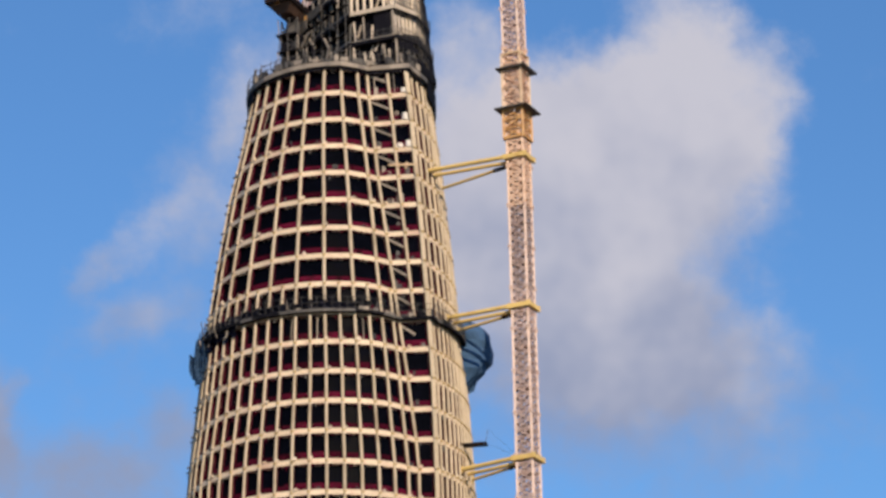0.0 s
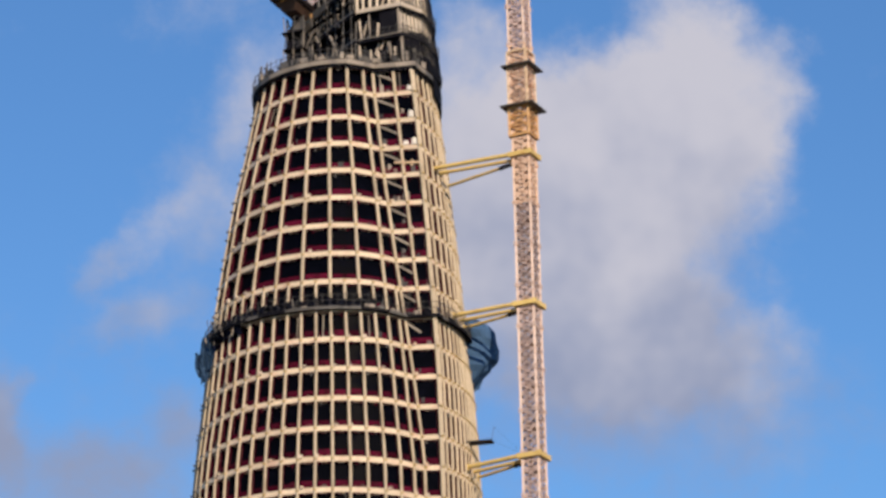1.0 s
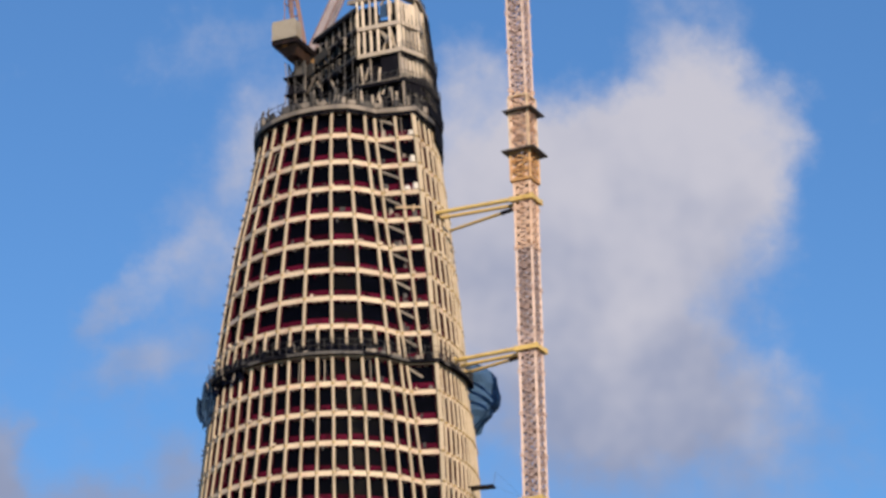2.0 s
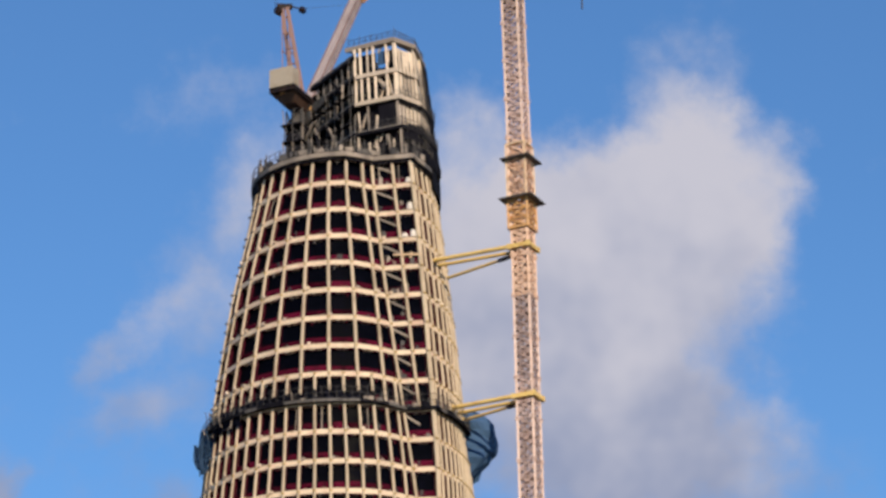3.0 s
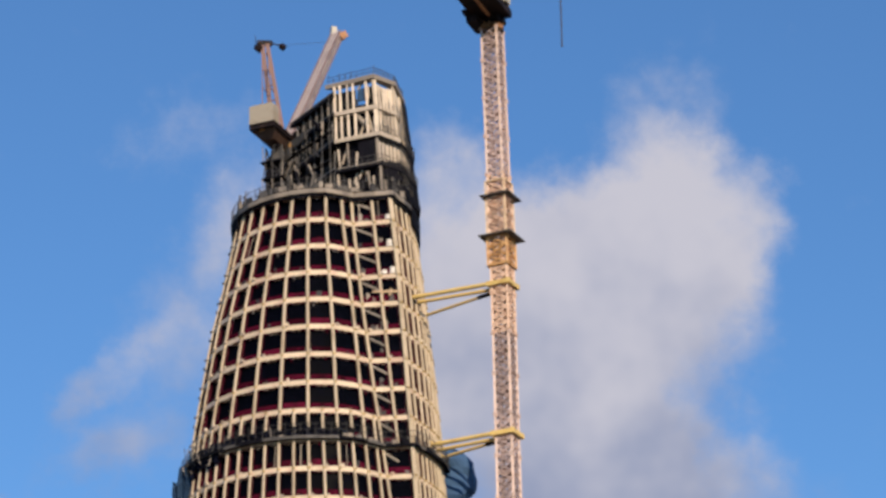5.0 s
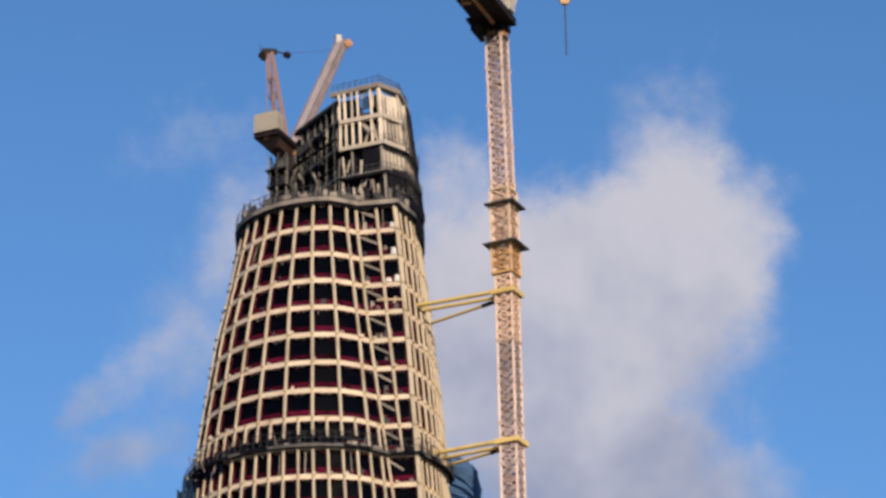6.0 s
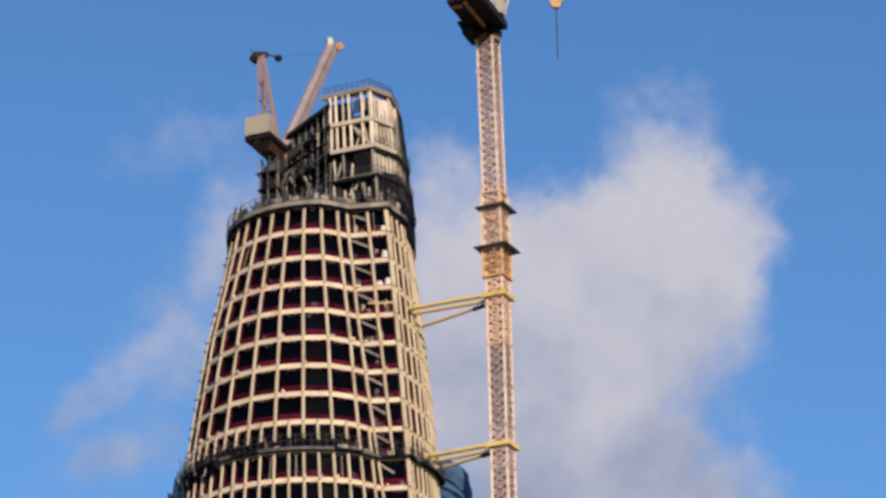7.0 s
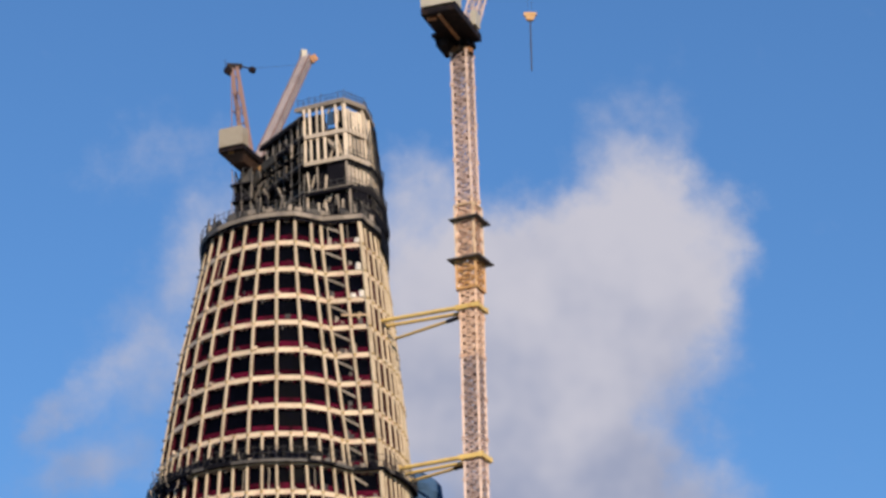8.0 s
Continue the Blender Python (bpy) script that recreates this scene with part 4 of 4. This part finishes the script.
            if start == q[3]:
                t = Solid()
                t.pipe(start, start.lerp(Vector((x, y, zt)), 0.25), r + 0.06, 10)
                part("strut_sleeve", t, MACHINE, collar, "dark oily strut sleeve")
    # slewing ring, machine deck, counterweight, jib
    head_turn = -21.0             # the jib points away from the camera
    m = Matrix.Translation((hx, MY, 0)) @ Matrix.Rotation(radians(head_turn), 4, "Z")
    g = lambda x, y, zz: m @ Vector((x, y, zz))
    s = Solid()
    s.pipe((hx, MY, 172.45), (hx, MY, 173.0), 1.38, 20)
    for i in range(14):
        a = 2 * math.pi * i / 14
        s.box((hx + 1.3 * math.cos(a), MY + 1.3 * math.sin(a), 172.95), (0.2, 0.2, 0.45), math.degrees(a))
        part("slewing_ring", s, RUSTY, crane, "rusty orange slewing ring")
    s = Solid()
    s.pipe((hx, MY, 172.76), (hx, MY, 174.02), 1.05, 20, 1.15)
    for x, y, z0, r in ((1.0, -0.9, 173.2, 0.35), (-0.9, -1.1, 173.1, 0.4), (0.3, -1.3, 173.4, 0.3)):
        s.pipe(g(x, y, z0), g(x, y, 174.0), r, 10)
    part("slewing_drive", s, MACHINE, crane, "dark slewing drives")
    s = Solid()
    for x in (-1.7, 2.2):
        s.beam(g(x, -8.6, 174.55), g(x, 0.4, 174.55), 0.35, 0.8)
    for y in np.arange(-8.5, 1.0, 1.5):
        s.beam(g(-1.7, float(y), 174.45), g(2.2, float(y), 174.45), 0.3, 0.5)
    s.hexa([g(-1.9, -8.6, 174.02), g(2.4, -8.6, 174.02), g(2.4, 0.4, 174.02), g(-1.9, 0.4, 174.02), g(-1.9, -8.6, 174.14), g(2.4, -8.6, 174.14), g(2.4, 0.4, 174.14), g(-1.9, 0.4, 174.14)])
    deck = part("machine_deck", s, MACHINE, crane, "black machine deck seen from below")
    s = Solid()
    s.beam(g(0.2, -8.2, 173.88), g(0.2, 0.6, 173.88), 0.36, 0.26)
    s.beam(g(-1.5, -7.6, 173.9), g(-0.4, -7.4, 173.9), 0.5, 0.25)
    part("pipe_run", s, RUSTY, deck)
    s = Solid()
    for x0, x1, y0, y1, z0, z1 in ((-2.6, -1.9, -3.2, 1.0, 173.95, 174.35), (-2.3, -1.0, -2.6, 0.8, 172.95, 173.95), (0.9, 1.6, -0.6, 0.6, 173.25, 173.85)):
        s.hexa([g(x0, y0, z0), g(x1, y0, z0), g(x1, y1, z0), g(x0, y1, z0), g(x0, y0, z1), g(x1, y0, z1), g(x1, y1, z1), g(x0, y1, z1)])
    part("machine_housing", s, MACHINE, deck)
    s = Solid()
    for i in range(3):
        s.hexa([g(-1.9, -8.6 + i * 0.75, 175.05), g(2.4, -8.6 + i * 0.75, 175.05), g(2.4, -7.95 + i * 0.75, 175.05), g(-1.9, -7.95 + i * 0.75, 175.05),
                g(-1.9, -8.6 + i * 0.75, 178.25), g(2.4, -8.6 + i * 0.75, 178.25), g(2.4, -7.95 + i * 0.75, 178.25), g(-1.9, -7.95 + i * 0.75, 178.25)])
    part("counterweight", s, WHITE, deck, "dirty cream counterweight blocks")
    s = Solid()
    x0, x1, y0, y1 = 2.05, 2.7, -2.4, -0.9
    s.hexa([g(x0, y0, 174.95), g(x1, y0, 174.95), g(x1, y1, 174.95), g(x0, y1, 174.95), g(x0, y0, 176.85), g(x1, y0, 176.85), g(x1, y1 + 0.3, 176.85), g(x0, y1 + 0.3, 176.85)])
    part("cab", s, WHITE, deck, "pale operator cab")
    ch, la = Solid(), Solid()
    lattice(ch, la, g(0.7, 0.9, 176.25), g(2.4, 18.6, 214.0), 1.5, 1.4, 1.6, 0.16, 0.09, turn=head_turn)
    jib = part("jib", ch, MAST, crane, "pinkish lattice luffing jib")
    part("lacing", la, MAST, jib, kind="stuff")
    ch, la = Solid(), Solid()
    lattice(ch, la, g(0, -4.5, 175.05), g(0, -3.2, 185.05), 1.8, 1.2, 1.7, 0.16, 0.09, 0.4, head_turn)
    part("a_frame", ch, MAST, deck)
    s = Solid()
    s.pipe(g(0, -3.2, 185.05), g(2.3, 18.0, 212.5), 0.04, 6)
    part("pendant", s, ROPE, jib)
    hook = Vector((17.57, 348.6, 186.35))
    tip = g(2.4, 18.6, 214.0)
    s = Solid()
    for x in (-0.25, 0.25):
        s.pipe(tip, hook + Vector((x, 0, 0.3)), 0.015, 5)
    part("hoist_rope", s, ROPE, jib)
    s = Solid()
    s.beam(hook + Vector((-0.8, 0, 0.2)), hook + Vector((0.8, 0, 0.2)), 0.5, 0.42)
    s.hexa([hook + Vector(v) for v in ((-0.4, -0.25, -0.65), (0.4, -0.25, -0.65), (0.4, 0.25, -0.65), (-0.4, 0.25, -0.65), (-0.7, -0.25, 0.05), (0.7, -0.25, 0.05), (0.7, 0.25, 0.05), (-0.7, 0.25, 0.05))])
    block = part("hook_block", s, ORANGE, crane, "orange hook block with a dark line hanging below")
    s = Solid()
    s.pipe(hook + Vector((0, 0, -0.5)), hook + Vector((-0.04, 0, -7.7)), 0.09, 8)
    part("sling", s, ROPE, block)


build_near_crane()


def build_roof_crane():
    base = Vector((-17.0, 343.7, 0))
    crane = thing("tower_crane", (base.x, base.y, 154.8), "reddish luffing crane with a tan counterweight standing on the crown", "tower crane", "tower cranes")
    s, la = Solid(), Solid()
    lattice(s, la, (base.x - 0.5, base.y - 1.1, 152.8), (base.x - 0.5, base.y - 1.1, 162.4), 1.9, 1.9, 1.5, 0.2, 0.12, turn=-20)
    col = part("mast_section", s, STEEL, crane, "dark lattice mast")
    part("lacing", la, STEEL, col, kind="stuff")
    m = Matrix.Translation(base) @ Matrix.Rotation(radians(-24), 4, "Z")
    g = lambda x, y, z: m @ Vector((x, y, z))
    s = Solid()
    s.pipe((base.x, base.y, 163.1), (base.x, base.y, 163.8), 1.2, 18, 1.5)
    part("slewing_ring", s, ORANGE, crane)
    s = Solid()
    for x in (-1.5, 1.5):
        s.beam(g(x, -5.2, 164.05), g(x, 2.4, 164.05), 0.3, 0.6)
    for y in np.arange(-5.0, 2.5, 1.2):
        s.beam(g(-1.5, float(y), 164), g(1.5, float(y), 164), 0.25, 0.4)
    s.hexa([g(-1.7, -5.2, 164.3), g(1.7, -5.2, 164.3), g(1.7, 2.4, 164.3), g(-1.7, 2.4, 164.3), g(-1.7, -5.2, 164.4), g(1.7, -5.2, 164.4), g(1.7, 2.4, 164.4), g(-1.7, 2.4, 164.4)])
    deck = part("machine_deck", s, MACHINE, crane, "dark machine deck with an orange belly")
    s = Solid()
    s.beam(g(-0.3, -4.6, 163.8), g(0.5, 0.5, 163.8), 0.7, 0.3)
    part("belly_plate", s, ORANGE, deck)
    s = Solid()
    s.prism([g(x, y, 162.8) for x, y in ((-0.8, -3.6), (0.9, -3.6), (0.9, -0.6), (-0.8, -0.6))], [g(x, y, 163.8) for x, y in ((-1.5, -4.6), (1.5, -4.6), (1.5, 0.2), (-1.5, 0.2))])
    part("support_housing", s, material("brown_oily_steel", (0.085, 0.05, 0.038), 0.6, stain=0.8, stain_colour=(0.03, 0.02, 0.02), grain=3.0, patch=1.2), crane, "rust-brown tapered housing under the deck")
    s = Solid()
    x0, x1, y0, y1 = -1.6, 1.6, -5.3, -3.8
    s.prism([g(x, y0, z) for x, z in ((x0, 164.4), (x1, 164.4), (x1, 166.55), (x1 - 0.15, 166.8), (x0 + 0.2, 166.8), (x0, 166.6))],
            [g(x, y1, z) for x, z in ((x0, 164.4), (x1, 164.4), (x1, 166.55), (x1 - 0.15, 166.8), (x0 + 0.2, 166.8), (x0, 166.6))])
    part("counterweight", s, TANNED, deck, "tan counterweight box")
    # the a-frame: two front legs, two back stays, head with pulleys
    apex = g(-1.8, -0.9, 177.2)
    s = Solid()
    for x in (-0.75, 0.75):
        s.beam(g(x * 0.9 - 0.45, 0.4, 164.4), apex + Vector((x * 0.4, 0, 0)), 0.5)
        s.beam(g(x * 0.9 - 0.2, -3.2, 164.6), apex + Vector((x * 0.45, 0, -0.2)), 0.12)
    for f in (0.25, 0.42, 0.58, 0.74, 0.9):
        s.beam(g(-1.35, 0.4, 164.4).lerp(apex + Vector((-0.26, 0, 0)), f), g(0.15, 0.4, 164.4).lerp(apex + Vector((0.26, 0, 0)), f), 0.16)
    for f in (0.3, 0.5, 0.7):
        s.beam(g(-1.4, -3.2, 164.6).lerp(apex, f), g(-1.35, 0.4, 164.4).lerp(apex, f), 0.1)
        s.beam(g(0.4, -3.2, 164.6).lerp(apex, f), g(0.15, 0.4, 164.4).lerp(apex, f), 0.1)
    frame_ = part("a_frame", s, material("rusty_red_steel", (0.21, 0.125, 0.115), 0.6, stain=0.7, stain_colour=(0.10, 0.055, 0.05)), crane, "reddish steel a-frame")
    s = Solid()
    s.beam(apex + Vector((-0.9, -0.2, 0.1)), apex + Vector((0.9, 0.2, 0.2)), 0.5, 0.6)
    s.beam(apex + Vector((0.6, 0.1, 0.25)), apex + Vector((2.2, 0.6, 0.05)), 0.14)
    s.pipe(apex + Vector((2.0, 0.35, -0.1)), apex + Vector((2.3, 0.75, -0.1)), 0.42, 12)
    s.pipe(apex + Vector((-0.9, -0.4, -0.5)), apex + Vector((-0.5, 0.3, -0.5)), 0.5, 12)
    s.beam(apex + Vector((-1.1, 0, 0.2)), apex + Vector((-1.15, 0, 1.2)), 0.07)
    part("pulley_head", s, MACHINE, frame_, "dark pulley head")
    ch, la = Solid(), Solid()
    tip = Vector((-10.5, 356.6, 185.1))
    lattice(ch, la, g(-0.2, 2.25, 165.0), tip, 1.15, 1.1, 0.75, 0.18, 0.105, 0.9, -20, True)
    mauve = material("pale_mauve_steel", (0.50, 0.43, 0.44), 0.6, stain=0.5, stain_colour=(0.25, 0.19, 0.19), grain=3.0, patch=0.7)
    dull = material("dull_mauve_steel", (0.24, 0.165, 0.155), 0.6, stain=0.7, stain_colour=(0.12, 0.08, 0.075), grain=3.0, patch=0.7)
    jib = part("jib", ch, dull, crane, "dull mauve lattice luffing jib")
    part("lacing", la, mauve, jib, kind="stuff")
    s = Solid()
    s.box(tip + Vector((-0.5, 0, 0.3)), (0.7, 0.8, 1.3), 20)
    s.box(tip + Vector((-1.4, -0.6, -2.6)), (0.5, 0.8, 1.4), 20)
    part("tip_box", s, WHITE, jib, "white box at the jib tip")
    s = Solid()
    s.beam(tip + Vector((0.2, 0, -0.6)), tip + Vector((0.9, 0.4, 0.1)), 1.2, 0.9)
    part("jib_head", s, RUSTY, jib, "rusty jib head")
    s = Solid()
    s.pipe(apex + Vector((2.2, 0.5, 0.1)), tip + Vector((-1.0, 0, -1.0)), 0.02, 5)
    part("pendant", s, ROPE, jib)


build_roof_crane()


# ---- blue tarpaulins and loose pieces by the ring deck ----
def build_tarp():
    """A creased sheet draped over a platform that hangs from the ring deck; its foot is drawn back to the tower."""
    heights = (3.8, 3.6, 3.1, 2.3, 1.4, 0.5, -0.4, -1.0, -1.3, -2.0, -2.7, -3.4, -3.8)
    reach = (2.6, 3.9, 4.5, 4.95, 5.05, 5.15, 5.1, 5.0, 4.6, 4.0, 3.5, 2.9, 2.3)
    bm = bmesh.new()
    n = 22
    grid = []
    for z, x1 in zip(heights, reach):
        row = []
        for i in range(n + 1):
            a = math.pi * (i / n - 0.5)
            p = Vector((0.6 + (x1 - 0.6) * math.cos(a) ** 0.45, 342.2 + 2.3 * math.sin(a), 119.6 + z))
            fold = abs(((0.62 * z + 0.8 * a + 1.2 * noise.noise(Vector((a, z * 0.4, 2)))) % 1.0) - 0.5)
            d = 0.75 * fold + 0.5 * noise.noise(Vector((a * 1.6, z * 0.8, 5)))
            if z < -3.0:
                p.z += 0.9 * noise.noise(Vector((a * 3.0, 0, 9)))
            row.append(bm.verts.new(p + Vector((math.cos(a) * d, math.sin(a) * d, -0.3 * fold))))
        grid.append(row)
    for r, q in zip(grid, grid[1:]):
        for i in range(n):
            bm.faces.new((r[i], q[i], q[i + 1], r[i + 1]))
    bm.faces.new(grid[0])
    bm.faces.new(list(reversed(grid[-1])))
    me = bpy.data.meshes.new("tarpaulin")
    bm.to_mesh(me)
    bm.free()
    me.materials.append(TARP)
    tagged(new("tarpaulin", me), "blue creased tarpaulin bulging from below the ring deck", "tarpaulin", "tarpaulins on the ring deck")


build_tarp()


def build_ragged_tarp():
    """Torn flaps of one sheet that hang off the left end of the ring deck."""
    ob = thing("tarpaulin", (-27.6, 337.8, 115.8), "ragged blue tarpaulin hanging below the ring deck", "tarpaulin", "tarpaulins on the ring deck")
    for x0, x1, y0, top, foot, lean, seed in ((-28.2, -27.0, 337.8, 120.4, 115.7, -0.3, 3.0), (-29.2, -28.0, 338.4, 118.8, 116.6, 0.5, 8.0), (-27.6, -26.6, 337.2, 120.1, 117.2, 0.0, 5.0)):
        bm = bmesh.new()
        grid = []
        for j in range(9):
            f = j / 8
            row = []
            for i in range(6):
                u = i / 5
                # the free edge curls up to a point, the foot is ragged
                z = top + (foot - top) * f + 0.9 * (1 - u) * (0.5 - f) + 0.5 * noise.noise(Vector((i * 0.9, j * 0.6, seed)))
                x = x0 + (x1 - x0) * u + lean * f + 0.15 * math.sin(f * 5 + seed) * (1 - u)
                y = y0 - 0.1 * u + 0.5 * noise.noise(Vector((i * 0.7, j * 0.5, seed + 4)))
                row.append(bm.verts.new((x, y, z)))
            grid.append(row)
        for r, q in zip(grid, grid[1:]):
            for i in range(5):
                bm.faces.new((r[i], q[i], q[i + 1], r[i + 1]))
        bmesh.ops.solidify(bm, geom=bm.faces[:], thickness=0.06)
        me = bpy.data.meshes.new("flap")
        bm.to_mesh(me)
        bm.free()
        me.materials.append(TARP)
        flap = new("flap", me)
        flap.parent = ob
        flap.matrix_parent_inverse = Matrix.Translation(ob.location).inverted()


build_ragged_tarp()


def build_notch_clutter():
    """Sacks, boards and a yellow anchor in the open bays of the notch."""
    rnd = random.Random(21)
    for k in range(0, 10):
        for _ in range(4):
            f = rnd.uniform(0.05, 0.95)
            p = spot(("facet", f), k + 1, rnd.uniform(0.25, 0.6), 0.35)
            h = rnd.uniform(0.3, 1.3)
            s = Solid()
            s.hexa([p + Vector(v) for v in ((-0.25, 0, 0), (0.25, -0.05, 0), (0.25, 0.25, 0), (-0.25, 0.25, 0), (-0.2, 0.02, h), (0.15, 0, h * 0.8), (0.2, 0.2, h * 0.9), (-0.2, 0.2, h))])
            part("loose_material", s, rnd.choice((GREY, DUSTY_AND_SHADE, WHITE if k < 4 else DUSTY_AND_SHADE, MAROON, DUSTY_AND_SHADE)), tower)
    a, b = spot(("facet", 0.30), 3.55, 0.1), spot(("facet", 1.0), 3.62, -0.1)
    for p, q, w in ((a, b, 0.22), (a.lerp(b, 0.3) + Vector((0, -0.1, 0.45)), a.lerp(b, 0.36) + Vector((0, -0.1, -0.4)), 0.24), (a.lerp(b, 0.65) + Vector((0, -0.1, 0.3)), a.lerp(b, 0.6) + Vector((0, -0.1, -0.5)), 0.2)):
        part("tie_anchor", Solid().beam(p, q, w, w), TAN, tower, "dull tan steel anchor of a crane tie")
    for k, f, h in ((2, 0.82, 0.85), (3, 0.84, 0.8), (3, 0.62, 0.5), (1, 0.86, 0.6)):
        p = spot(("facet", f), k, -0.02, 0.31)
        s = Solid()
        s.prism([p + Vector((0.38 * math.cos(i * 0.785), 0.3 + 0.28 * math.sin(i * 0.785), 0)) for i in range(8)], [p + Vector((0.30 * math.cos(i * 0.785), 0.3 + 0.2 * math.sin(i * 0.785), h)) for i in range(8)])
        part("sack", s, SACK, tower, "bright white sack on the floor edge")


build_notch_clutter()


def build_platform():
    ob = thing("loading_platform", (2.6, 336.2, 107.00), "small dark loading platform that stands out of the facade", "platform")
    s = Solid()
    s.box((2.9, 336.2, 107.15), (3.2, 1.4, 0.14), -12)
    part("deck", s, MACHINE, ob)
    s = Solid()
    s.beam((4.3, 335.8, 107.20), (4.6, 335.8, 108.80), 0.04)
    s.beam((4.6, 335.8, 108.80), (7.4, 334.2, 105.50), 0.016)
    s.beam((4.3, 335.8, 107.20), (7.4, 334.2, 105.30), 0.016)
    part("stay", s, ROPE, ob)


build_platform()
